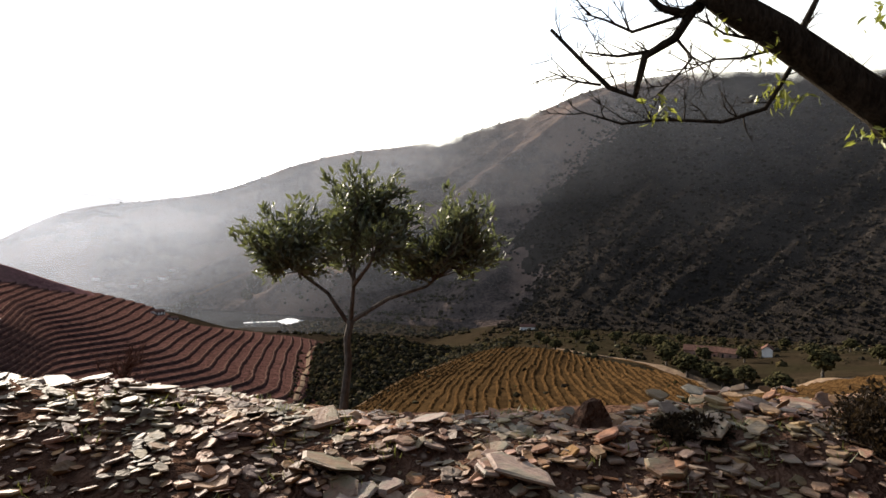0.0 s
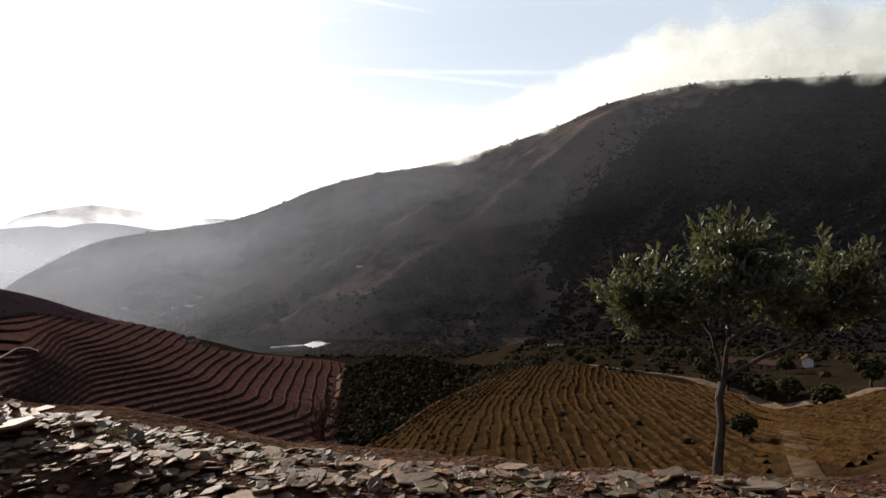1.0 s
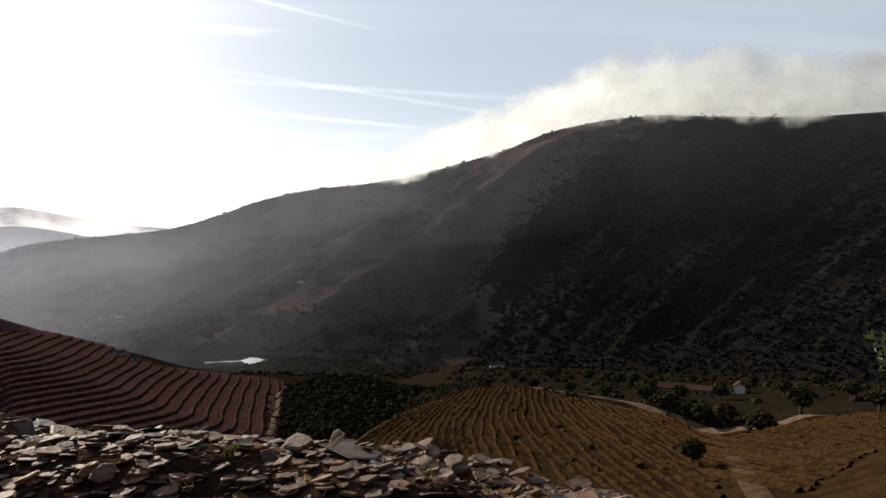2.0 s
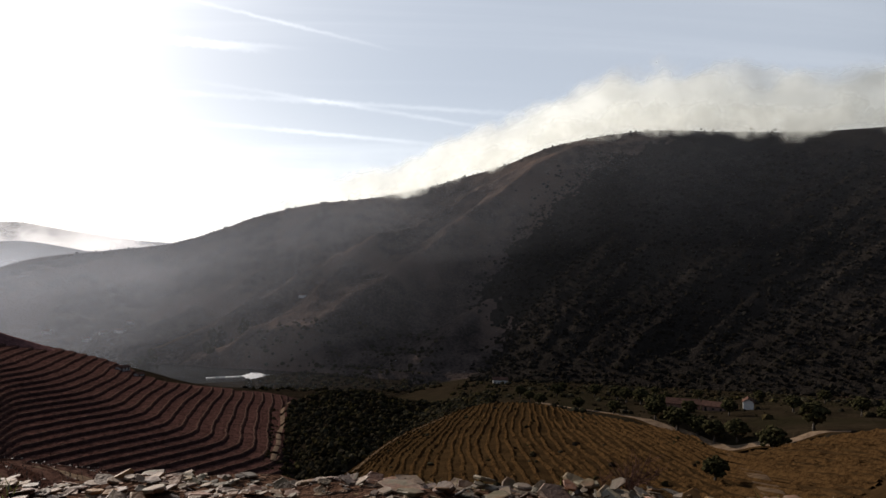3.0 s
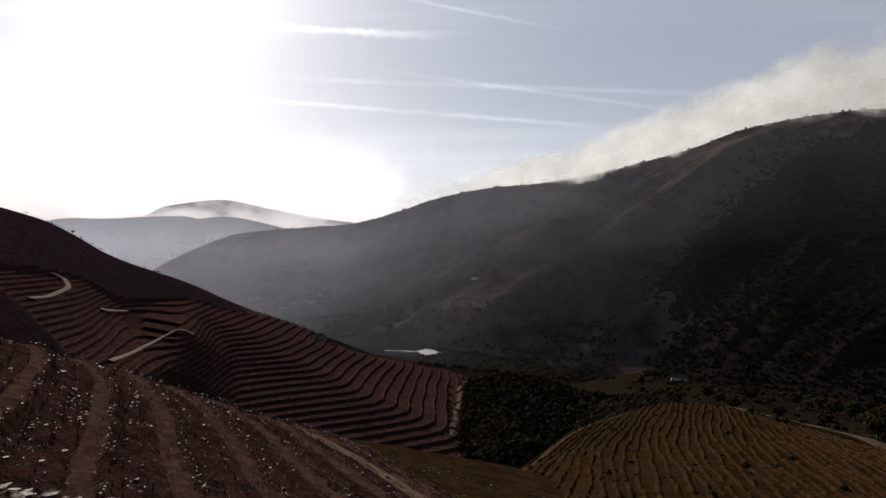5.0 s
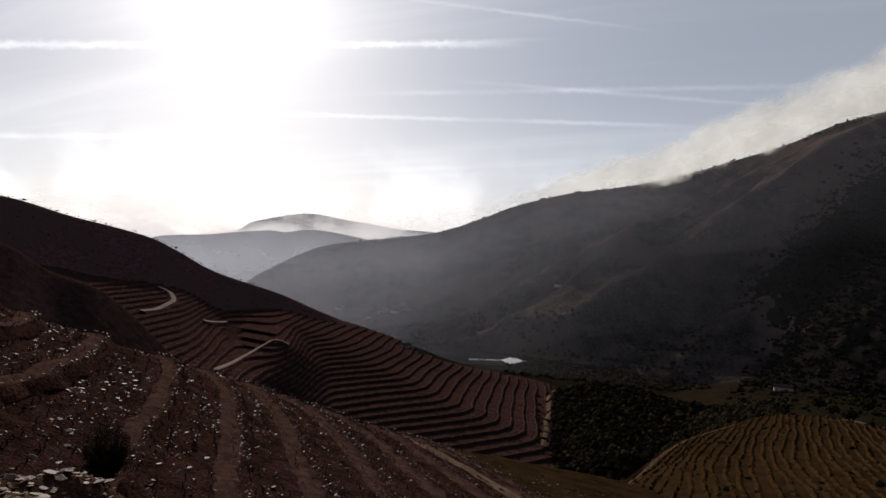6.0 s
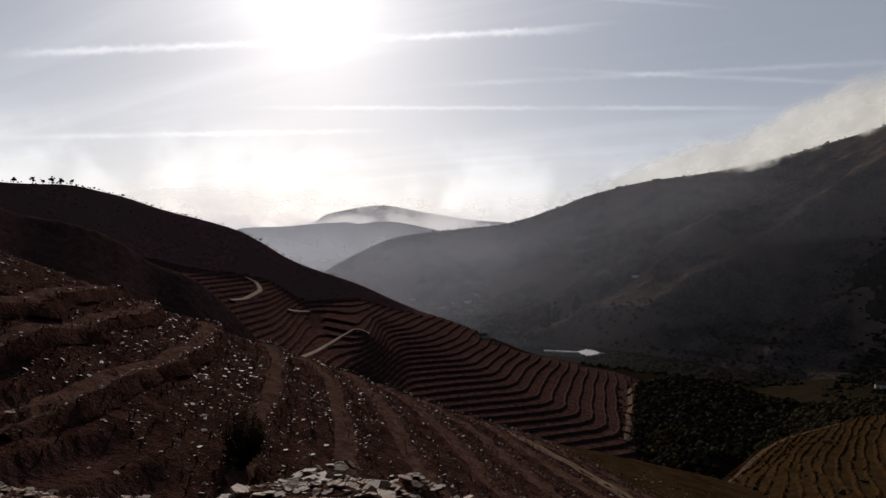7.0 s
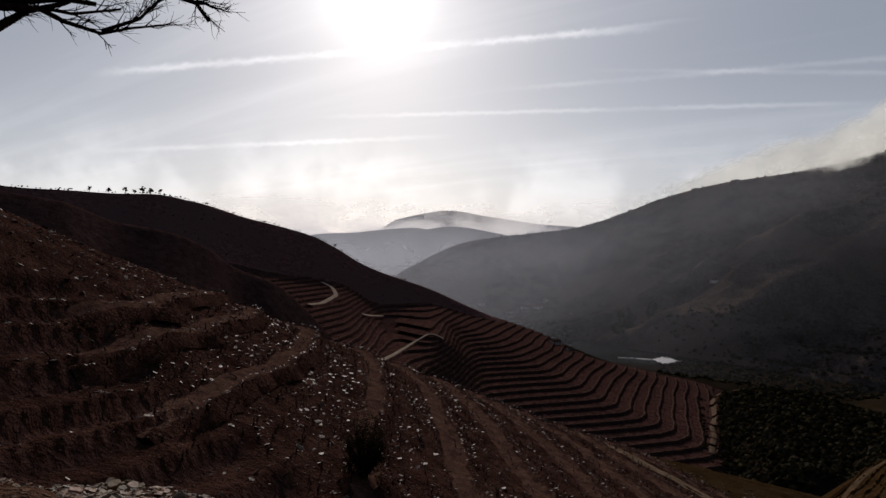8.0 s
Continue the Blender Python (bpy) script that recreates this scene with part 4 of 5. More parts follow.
def spray(p, way, length, radius, level, rng, out, tips):
    """A bare branch with its side twigs."""
    p, way = Vector(p), Vector(way).normalized()
    pts, n = [p], 5
    for k in range(n - 1):
        way = (way + Vector((rng.gauss(0, 0.16), rng.gauss(0, 0.16), rng.gauss(0.03, 0.16)))).normalized()
        pts.append(pts[-1] + way * length / (n - 1))
    out.append(tube(pts, [radius * (1 - 0.7 * k / (n - 1)) for k in range(n)], 4 if radius < 0.01 else 6))
    tips.append(pts[-1])
    if level > 0:
        for _ in range(rng.choice((3, 4, 5))):
            k = rng.randrange(1, n - 1)
            side = way.orthogonal().normalized()
            side.rotate(Matrix.Rotation(rng.uniform(0, 6.28), 3, way))
            spray(pts[k], way * 0.8 + side * rng.uniform(0.5, 1.0), length * rng.uniform(0.4, 0.65), radius * 0.5, level - 1, rng, out, tips)


def almond_tree():
    """The bare tree that leans over the road at the start."""
    rng = random.Random(12)
    tree = new("almond_tree")
    tagged(tree, "leaning bare almond tree with dark mossy trunk and few leaves", "tree")
    Y = 4.6
    base = Vector((4.6, 4.9, float(bank_z(4.6, 4.9))))
    tree.location = base

    def here(x, z, y=Y):
        return Vector((x, y, z)) - base

    trunk = [Vector((0, 0, -0.15)), here(4.25, -0.7, 4.8), here(3.75, 0.2, 4.7), here(3.18, 0.8), here(2.69, 1.13), here(2.38, 1.34), here(2.08, 1.51), here(1.85, 1.66), here(1.5, 1.9, 4.5)]
    part("trunk", mesh("trunk", *tube(trunk, (0.24, 0.19, 0.165, 0.15, 0.135, 0.125, 0.115, 0.095, 0.05), 10), M_DARKBARK), tree)
    limbs = [([(1.83, 1.56), (1.62, 1.28), (1.42, 1.16), (1.39, 0.90), (1.21, 0.97), (1.02, 1.14), (0.77, 1.37)], 0.036), ([(1.15, 0.99), (0.95, 1.02), (0.77, 1.09)], 0.011), ([(1.46, 1.19), (1.24, 1.17), (1.02, 1.21)], 0.016),
             ([(1.62, 1.28), (1.74, 1.14), (1.64, 1.01), (1.54, 0.91)], 0.013), ([(1.70, 1.46), (1.32, 1.32), (1.14, 1.40), (0.99, 1.45)], 0.015), ([(1.85, 1.55), (1.69, 1.47), (1.53, 1.50), (1.39, 1.65)], 0.045),
             ([(2.52, 1.12), (2.26, 0.79), (2.0, 0.71), (1.61, 0.74), (1.31, 0.71), (1.01, 0.79)], 0.019), ([(2.45, 1.26), (2.09, 1.15), (1.88, 1.13), (1.66, 1.03)], 0.012), ([(2.38, 1.30), (2.01, 1.34), (1.81, 1.46)], 0.014),
             ([(2.56, 1.28), (2.62, 1.46), (2.70, 1.75)], 0.035), ([(2.95, 1.0), (3.2, 1.02), (3.5, 1.25)], 0.03)]
    out, tips = [], []
    for line, radius in limbs:
        pts = [here(x, z, Y + 0.10 * math.sin(3 * x + 5 * z)) for x, z in line]
        part("limb", mesh("limb", *tube(pts, [radius * (1 - 0.65 * k / (len(pts) - 1)) for k in range(len(pts))], 7), M_DARKBARK), tree)
        for k in range(1, len(pts)):
            for _ in range(3 if radius < 0.02 else 2):
                way = (pts[k] - pts[k - 1]).normalized() + Vector((rng.gauss(0, 0.6), rng.gauss(0, 0.5), rng.gauss(0.2, 0.6)))
                spray(pts[k - 1].lerp(pts[k], rng.random()), way, rng.uniform(0.16, 0.38), 0.0065, 1, rng, out, tips)
    part("twig_spray", mesh("twig_spray", *join(out), M_DARKBARK), tree)["kind"] = "stuff"
    spots = []
    for x, z, n in ((2.27, 1.2, 26), (2.42, 0.89, 40), (1.56, 0.83, 26), (3.1, 0.64, 40), (3.15, 1.5, 30), (2.33, 0.95, 20), (1.95, 1.42, 10)):
        for _ in range(n):
            spots.append((here(x, z) + Vector((rng.gauss(0, 0.07), rng.gauss(0, 0.1), rng.gauss(0, 0.05))), (rng.gauss(0, 0.6), rng.gauss(0, 0.6), rng.gauss(-0.6, 0.5))))
    part("leaves", mesh("leaves", *leaf_cloud(spots, 0.08, rng, 0.34), M_YLEAF, smooth=False), tree, "few yellow-green leaves still hanging")


def overhanging_tree():
    """The bare tree beside the road at the end, whose branches reach over it."""
    rng = random.Random(19)
    tree = new("bare_tree")
    tagged(tree, "bare dark tree on the uphill roadside, branches over the road", "tree")
    base = Vector((-40.6, -3.6, float(bank_z(-40.6, -3.6))))
    tree.location = base
    trunk = [Vector((0, 0, -0.2)), Vector((0.1, 0.3, 0.9)), Vector((0.45, 1.0, 1.8)), Vector((0.9, 1.8, 2.35))]
    part("trunk", mesh("trunk", *tube(trunk, (0.2, 0.16, 0.13, 0.09), 9), M_DARKBARK), tree)
    out, tips = [], []
    fork = trunk[-1]
    for line in ([(-37.57, 0.85, 2.34), (-37.57, 0.97, 2.32), (-37.55, 1.1, 2.35), (-37.52, 1.17, 2.32), (-37.44, 1.28, 2.29), (-37.38, 1.37, 2.33), (-37.3, 1.47, 2.36)], [(-37.44, 1.28, 2.3), (-37.35, 1.39, 2.37), (-37.34, 1.45, 2.45), (-37.33, 1.52, 2.51)], [(-37.55, 0.86, 2.15), (-37.57, 0.97, 2.25), (-37.59, 1.07, 2.34), (-37.52, 1.17, 2.39), (-37.49, 1.25, 2.45)], [(-37.52, 1.11, 2.35), (-37.49, 1.19, 2.35), (-37.37, 1.32, 2.39)], [(-37.62, 0.85, 2.56), (-37.3, 1.24, 2.50), (-37.18, 1.43, 2.45), (-37.15, 1.51, 2.44), (-37.14, 1.57, 2.38)], [(-37.15, 1.51, 2.44), (-37.14, 1.55, 2.45), (-37.13, 1.58, 2.44)], [(-37.66, 0.91, 2.35), (-37.63, 1.05, 2.38), (-37.52, 1.17, 2.41), (-37.46, 1.27, 2.41)]):
        pts = [Vector(p) - base for p in line]
        if pts[0].y < 0.95 - base.y:
            pts = [fork] + pts
        part("limb", mesh("limb", *tube(pts, [0.05, 0.03, 0.018, 0.013, 0.010, 0.008, 0.006, 0.004][:len(pts)] if pts[0] == fork else [0.009, 0.007, 0.005, 0.003][:len(pts)], 6), M_DARKBARK), tree)
        for k in range(1 if pts[0] != fork else 2, len(pts)):
            for _ in range(4):
                spray(pts[k - 1].lerp(pts[k], rng.random()), (pts[k] - pts[k - 1]).normalized() + Vector((rng.gauss(0, 0.3), rng.gauss(0, 0.3), rng.gauss(0.3, 0.3))), rng.uniform(0.08, 0.17), 0.003, 1, rng, out, tips)
    part("twig_spray", mesh("twig_spray", *join(out), M_DARKBARK), tree)["kind"] = "stuff"


def bare_bush():
    """A leafless reddish bush that stands on the slope below the bank."""
    rng = random.Random(27)
    bush = new("bare_bush")
    x, y = -8.0, 15.8
    z = max(float(bank_z(x, y)), float(ground_z(x, y)[0]))
    bush.location = (x, y, z)
    tagged(bush, "leafless reddish-brown bush on the slope below the bank", "bush")
    top = -3.65 - z
    part("trunk", mesh("trunk", *tube([(0, 0, -0.2), (0.05, 0, 0.4 * top), (0.0, 0.04, 0.75 * top), (0.04, 0, top)], (0.09, 0.07, 0.055, 0.04), 7), M_DARKBARK), bush)
    out, tips = [], []
    for k in range(26):
        a = 2.4 * k
        spray((0.03, 0, top * (0.8 + 0.2 * rng.random())), (0.75 * math.cos(a), 0.75 * math.sin(a), rng.uniform(0.5, 1.1)), rng.uniform(0.6, 1.0), 0.018, 2, rng, out, tips)
    part("twig_spray", mesh("twig_spray", *join(out), M_REDTWIG), bush)["kind"] = "stuff"


def clump(rng, rough=0.28, level=1):
    """A ragged ball of foliage, one across: many small lumps, open at the edge."""
    bm = bmesh.new()
    bmesh.ops.create_icosphere(bm, subdivisions=level, radius=0.5)
    for v in bm.verts:
        v.co *= 1 + rng.uniform(-rough, rough)
    out = [tuple(v.co) for v in bm.verts], [tuple(v.index for v in f.verts) for f in bm.faces]
    bm.free()
    return out


def grove_tree_mesh(seed):
    """Trunk and crown of an olive seen from afar: five metres across, many leaf clumps."""
    rng = random.Random(seed)
    trunk = tube([(0, 0, -0.3), (0.1, 0, 0.7), (0.0, 0.1, 1.5), (0.3, 0, 2.3)], (0.32, 0.24, 0.2, 0.1), 7)
    side = tube([(0.05, 0, 1.1), (-0.5, 0.2, 1.8), (-1.0, 0.3, 2.5)], (0.16, 0.12, 0.06), 6)
    pieces = []
    for _ in range(150):
        a, h = rng.uniform(0, 6.28), rng.uniform(-1, 1)
        d = math.sqrt(1 - h * h) * rng.uniform(0.3, 1.0)
        s = rng.uniform(0.5, 1.1)
        v, f = clump(rng, 0.42)
        c = np.array((2.3 * d * math.cos(a), 2.3 * d * math.sin(a), 3.0 + 1.6 * h * rng.uniform(0.6, 1.0) + 0.25 * math.sin(2 * a + seed)))
        pieces.append((np.array(v) * (s, s, s * 0.7) + c, f))
    return mesh("trunk", *join([trunk, side]), M_BARK), mesh("crown", *join(pieces), M_OLIVE, smooth=False)


def grove():
    rng = random.Random(3)
    kinds = []
    for seed in (1, 2, 3):
        me = grove_tree_mesh(seed)
        t = new("grove_olive_tree")
        tagged(t, "rounded dark olive tree in the valley grove", "tree", "olive trees in the grove")
        part("trunk", me[0], t)
        part("crown", me[1], t)
        kinds.append(t)
    spots = [(13.1, 352, 1.5), (14.4, 420, 1.7), (12.1, 372, 1.4), (11.2, 414, 1.6), (16.4, 334, 1.4), (19.4, 318, 1.45), (17.6, 437, 1.8), (19.5, 432, 2.0), (21.5, 399, 2.2), (20.3, 411, 2.0), (22.7, 340, 2.1), (22.9, 303, 2.0), (24.6, 292, 2.35), (26.2, 288, 2.0), (27.5, 281, 2.0), (29.2, 277, 1.95), (28.4, 141, 1.15), (31.8, 258, 2.3),
             (34.6, 268, 2.2), (14.8, 500, 1.5), (17.6, 510, 1.5), (20.0, 480, 1.5), (23.5, 430, 1.5), (25.5, 330, 1.6), (28.5, 335, 1.6), (33.0, 350, 1.7), (37.5, 330, 1.8), (26.0, 480, 1.5), (30.5, 460, 1.6), (35.0, 430, 1.7), (39.5, 280, 1.9), (22.5, 520, 1.6)]
    for k, (az, r, s) in enumerate(spots):
        p = place(az, r)
        m = pose(p.x, p.y, p.z - 0.1, 0, 0, rng.uniform(0, 360)) @ Matrix.Scale(s, 4)
        if k < 3:
            kinds[k].matrix_basis = m
        else:
            t = copy_thing(kinds[k % 3], pose(0, 0, 0))
            t.matrix_basis = m


def bushes(name, count, where, size, material_used, label, category, seed, flat=0.75, rough=0.35):
    """Scrub that nobody could count, in one mesh."""
    rng = random.Random(seed)
    kinds = [clump(rng, rough) for _ in range(10)]
    kinds = [(np.array(v), np.array(f)) for v, f in kinds]
    spots = [where(rng) for _ in range(count)]
    az, r = np.array([s[0] for s in spots]), np.array([s[1] for s in spots])
    x, y = CX + r * np.sin(np.radians(az)), CY + r * np.cos(np.radians(az))
    z = ground_z(x, y)
    vs, fs, n = [], [], 0
    for px, py, pz in zip(x, y, z):
        v, f = kinds[rng.randrange(10)]
        s, a = size(rng), rng.uniform(0, 6.28)
        c, d = math.cos(a), math.sin(a)
        w = np.stack([v[:, 0] * c - v[:, 1] * d, v[:, 0] * d + v[:, 1] * c, v[:, 2] * flat + 0.22 * flat], 1) * s
        vs.append(w + (px, py, pz))
        fs.append(f + n)
        n += len(v)
    return tagged(new(name, mesh(name, np.concatenate(vs), np.concatenate(fs), material_used, smooth=False)), label, category, kind="stuff")


# ---- vineyard rows and tracks ----
def contour(x, y, length, step=1.2, climb=0.0):
    """A line over the vineyard slope, both ways from a start: level, or climbing towards the road."""
    def slope(x, y):
        e = 0.5
        return np.array(((near_slope(x + e, y) - near_slope(x - e, y)), (near_slope(x, y + e) - near_slope(x, y - e)))) / (2 * e)

    halves = []
    for sign in (1, -1):
        p, pts = np.array((x, y), float), []
        for _ in range(int(length / step)):
            g = slope(*p)
            way = sign * np.array((-g[1], g[0])) / (np.linalg.norm(g) + 1e-9)
            p = p + way * step - g / (np.linalg.norm(g) ** 2 + 1e-9) * (near_slope(*p) - near_slope(x, y) - climb * (max(y, 54.0) - max(p[1], 20.0)) * (p[1] < 54)) * 0.5
            az, r = polar(p[0], p[1])
            if az < -72 or p[1] < (22 if x < -80 else 29) or az > 6:
                break
            pts.append(p.copy())
        halves.append(pts)
    return np.array(halves[1][::-1] + [np.array((x, y), float)] + halves[0])


def vineyard_tracks():
    rng = random.Random(4)
    posts, stocks, edges = [], [], []
    t = np.linspace(0, 1, 400)
    sx, sy = -92 + 52 * t, 34 + 56 * t
    fall = near_slope(sx, sy)
    for k, level in enumerate((-4.6, -7.0, -10.6, -15.0, -18.4, -21.3, -24.4, -27.0, -29.4, -31.8, -34.2)):
        n = int(np.argmin(np.abs(fall - level)))
        line = contour(sx[n], sy[n], 150, 1.2, 0.055 if level > -12 else 0.0)
        if len(line) < 8:
            continue
        g = np.gradient(line, axis=0)
        g /= np.linalg.norm(g, axis=1, keepdims=True)
        down = np.stack([-g[:, 1], g[:, 0]], 1)
        test = near_slope(line[:, 0] + down[:, 0], line[:, 1] + down[:, 1]) - near_slope(line[:, 0], line[:, 1])
        down *= -np.sign(np.median(test))
        z = ground_z(line[:, 0], line[:, 1])
        z = np.convolve(np.pad(z, 3, mode="edge"), np.ones(7) / 7, "valid")
        reach = np.minimum(np.arange(len(line)), len(line) - 1 - np.arange(len(line)))
        z = z - 0.9 * (1 - np.clip(reach / 6, 0, 1))
        sway = 0.25 * np.sin(np.arange(len(line)) * 0.31 + k)
        rows = []
        for o, h in ((-2.7, 0.30), (-2.0, 0.62), (-1.5, 0.16), (-1.1, -0.07), (-0.55, 0.12), (0.0, 0.19), (0.55, 0.11), (1.05, -0.07), (1.45, 0.20), (1.9, 0.24), (2.9, -0.75)):
            j = np.array([rng.gauss(0, 0.05 if abs(o) < 1 else 0.11) for _ in line])
            o = o + np.array([rng.gauss(0, 0.03 if abs(o) < 1 else 0.16) for _ in line])
            px, py = line[:, 0] + down[:, 0] * (o + sway), line[:, 1] + down[:, 1] * (o + sway)
            rows.append(np.stack([px, py, 0.55 * z + 0.45 * np.minimum(ground_z(px, py), z + 0.6) + h + j + 0.05], 1))
        v, f = strip(rows)
        idx = np.repeat([0, 0, 1, 1, 1, 1, 1, 1, 0, 0], len(line) - 1)
        tagged(new("vineyard_terrace_track", mesh("vineyard_terrace_track", v, f, [M_SOIL, M_TRACK], idx)), "narrow earth track along a vineyard contour", "track", "contour tracks in the vineyard", kind="structure")
        for n in range(0, len(line)):
            for _ in range(7):
                o = rng.choice((-2.0, -1.7, 1.6, 2.0)) + rng.gauss(0, 0.22)
                p = line[n] + down[n] * (o + sway[n]) + g[n] * rng.uniform(-0.6, 0.6)
                edges.append((p[0], p[1], float(z[n]) + (0.42 if o < 0 else 0.22)))
            for o in (-3.0, 2.4):
                if rng.random() < 0.45:
                    x, y = line[n] + down[n] * (o + rng.gauss(0, 0.15)) + g[n] * rng.uniform(-0.5, 0.5)
                    b = Vector((x, y, float(z[n]) + (0.35 if o < 0 else -0.1)))
                    h = rng.uniform(0.3, 0.65)
                    stocks.append(tube([b, b + Vector((rng.gauss(0, 0.08), rng.gauss(0, 0.08), 0.5 * h)), b + Vector((rng.gauss(0, 0.2), rng.gauss(0, 0.2), h))], (0.07, 0.055, 0.03), 4))
                if o < 0 and n % 5 == 0:
                    x, y = line[n] + down[n] * o
                    b = Vector((x, y, float(z[n]) + 0.2))
                    posts.append(tube([b, b + Vector((rng.gauss(0, 0.05), rng.gauss(0, 0.05), 1.5))], (0.05, 0.045), 5))
    heights_of = {(p[0], p[1]): p[2] for p in edges}
    queue = list(heights_of)
    scatter("track_stones", len(queue), lambda r: queue.pop(), lambda x, y: np.array([heights_of[q] for q in zip(x, y)]), lambda r: 0.10 + 0.34 * r.random() ** 2.2, M_FIELDSTONE, "pale stones cast up along the edges of the tracks", "stones", 73)
    # rows of vines between the tracks
    for level in np.arange(-34.0, -5.0, 0.8):
        n = int(np.argmin(np.abs(fall - level)))
        row = contour(sx[n], sy[n], 150, 1.3)
        if len(row) < 8:
            continue
        ground = ground_z(row[:, 0], row[:, 1])
        for q, h0 in zip(row, ground):
            if rng.random() < 0.6:
                b = Vector((q[0] + rng.gauss(0, 0.15), q[1] + rng.gauss(0, 0.15), float(h0) - 0.05))
                h = rng.uniform(0.3, 0.8)
                stocks.append(tube([b, b + Vector((rng.gauss(0, 0.08), rng.gauss(0, 0.08), 0.5 * h)), b + Vector((rng.gauss(0, 0.22), rng.gauss(0, 0.22), h))], (0.07, 0.05, 0.025), 4))
    tagged(new("vine_stocks", mesh("vine_stocks", *join(stocks), M_DARKBARK)), "bare twisted vine stocks along the contour tracks", "vines", kind="stuff")
    tagged(new("vine_posts", mesh("vine_posts", *join(posts), M_BARK)), "thin grey wooden vine posts in rows", "posts", kind="stuff")


def field_rows():
    """Rows of dry vines over the yellow knoll."""
    rng = random.Random(8)
    for k in range(-16, 66):
        y = np.arange(78, 320, 1.5)
        # straight up the face, then bending to the east beyond the swelling
        turn = 12.0 * np.logaddexp(0, (y - 178 - 0.2 * k) / 12.0)
        x = 2.6 * k + rng.uniform(-0.25, 0.25) + 0.055 * (y - 100) + 0.145 * turn + 0.5 * np.sin(y / 17 + k * 0.9) + 0.22 * np.sin(y / 5.3 + k * 2.3)
        n = (0.99, -0.12)
        az, r = polar(x, y)
        hs = heights(x, y)
        crest = smooth(az, [q[0] for q in FIELD_LINES[2]], [q[1] for q in FIELD_LINES[2]])
        ok = (hs.argmax(0) == 1) & (r < crest + 4) & (np.abs(az - smooth(r, [q[1] for q in FIELD_LANE[::-1]], [q[0] for q in FIELD_LANE[::-1]])) * r > 57.3 * 4.2)
        if ok.sum() < 8:
            continue
        x, y, z = x[ok], y[ok], hs.max(0)[ok]
        lump = np.array([rng.uniform(0.25, 1.0) if rng.random() > 0.05 else -0.3 for _ in x]) * (0.85 + 0.3 * rng.random())
        rows = [np.stack([x + n[0] * o * wide, y + n[1] * o * wide, z + h * lump], 1) for o, h, wide in ((-1, -0.2, 0.7), (-0.5, 0.42, 0.7), (0, 0.78, 0.7), (0.5, 0.42, 0.7), (1, -0.2, 0.7))]
        v, f = strip(rows)
        jit = np.array([[rng.gauss(0, 0.10), rng.gauss(0, 0.10), rng.gauss(0, 0.06)] for _ in v])
        tagged(new("vine_hedge", mesh("vine_hedge", v + jit, f[:, ::-1], M_VINE, smooth=False)), "row of dry yellow-brown vines on the knoll", "vine row", "vine rows on the knoll")


# ---- buildings ----
def house(name, label, az, r, turn, long, wide, tall, roof_h, wall, openings=3):
    p = place(az, r)
    thing = new(name)
    thing.matrix_basis = pose(p.x, p.y, p.z - 0.4, 0, 0, turn)
    tagged(thing, label, "house")
    a, b = long / 2, wide / 2
    v = [(-a, -b, 0), (a, -b, 0), (a, b, 0), (-a, b, 0), (-a, -b, tall), (a, -b, tall), (a, b, tall), (-a, b, tall), (-a, 0, tall + roof_h), (a, 0, tall + roof_h)]
    f = [(0, 1, 5, 4), (1, 2, 6, 9, 5), (2, 3, 7, 6), (3, 0, 4, 8, 7), (0, 3, 2, 1)]
    part("wall", mesh("wall", v, f, wall, smooth=False), thing)
    e, t = 0.5, 0.25
    for s in (-1, 1):
        q = [(-a - e, s * (b + e), tall - 0.25), (a + e, s * (b + e), tall - 0.25), (a + e, 0, tall + roof_h + 0.05), (-a - e, 0, tall + roof_h + 0.05)]
        q += [(x, y, z + t) for x, y, z in q]
        g = [(0, 1, 2, 3), (7, 6, 5, 4), (0, 4, 5, 1), (1, 5, 6, 2), (2, 6, 7, 3), (3, 7, 4, 0)]
        part("roof", mesh("roof", q, g, M_ROOF, smooth=False), thing)
    for k in range(openings):
        x = -a + long * (k + 0.5) / openings
        w, h, z0 = 0.55, (1.1 if k % 2 else 2.1), (1.2 if k % 2 else 0.4)
        q = [(x - w, -b - 0.03, z0), (x + w, -b - 0.03, z0), (x + w, -b - 0.03, z0 + h), (x - w, -b - 0.03, z0 + h), (x - w, -b + 0.1, z0), (x + w, -b + 0.1, z0), (x + w, -b + 0.1, z0 + h), (x - w, -b + 0.1, z0 + h)]
        part("window" if k % 2 else "door", mesh("opening", q, [(0, 1, 2, 3), (0, 4, 5, 1), (1, 5, 6, 2), (2, 6, 7, 3), (3, 7, 4, 0)], M_DARK, smooth=False), thing)
    return thing


def skyline_tree(az, r, s, seed):
    rng = random.Random(seed)
    p = place(az, r)
    t = new("pine_tree")
    t.matrix_basis = pose(p.x, p.y, p.z - 0.2, 0, 0, rng.uniform(0, 360)) @ Matrix.Scale(s, 4)
    tagged(t, "small dark round-crowned pine on the skyline", "tree", "pines on the skyline")
    part("trunk", mesh("trunk", *tube([(0, 0, -0.5), (0.1, 0, 1.4), (0.0, 0.1, 2.9)], (0.22, 0.17, 0.1), 6), M_DARKBARK), t)
    pieces = []
    for _ in range(26):
        v, f = clump(rng, 0.4)
        pieces.append((np.array(v) * rng.uniform(0.8, 1.5) * (1, 1, 0.75) + (rng.gauss(0, 0.75), rng.gauss(0, 0.75), 2.9 + rng.gauss(0, 0.6)), f))
    part("crown", mesh("crown", *join(pieces), M_BUSH, smooth=False), t)


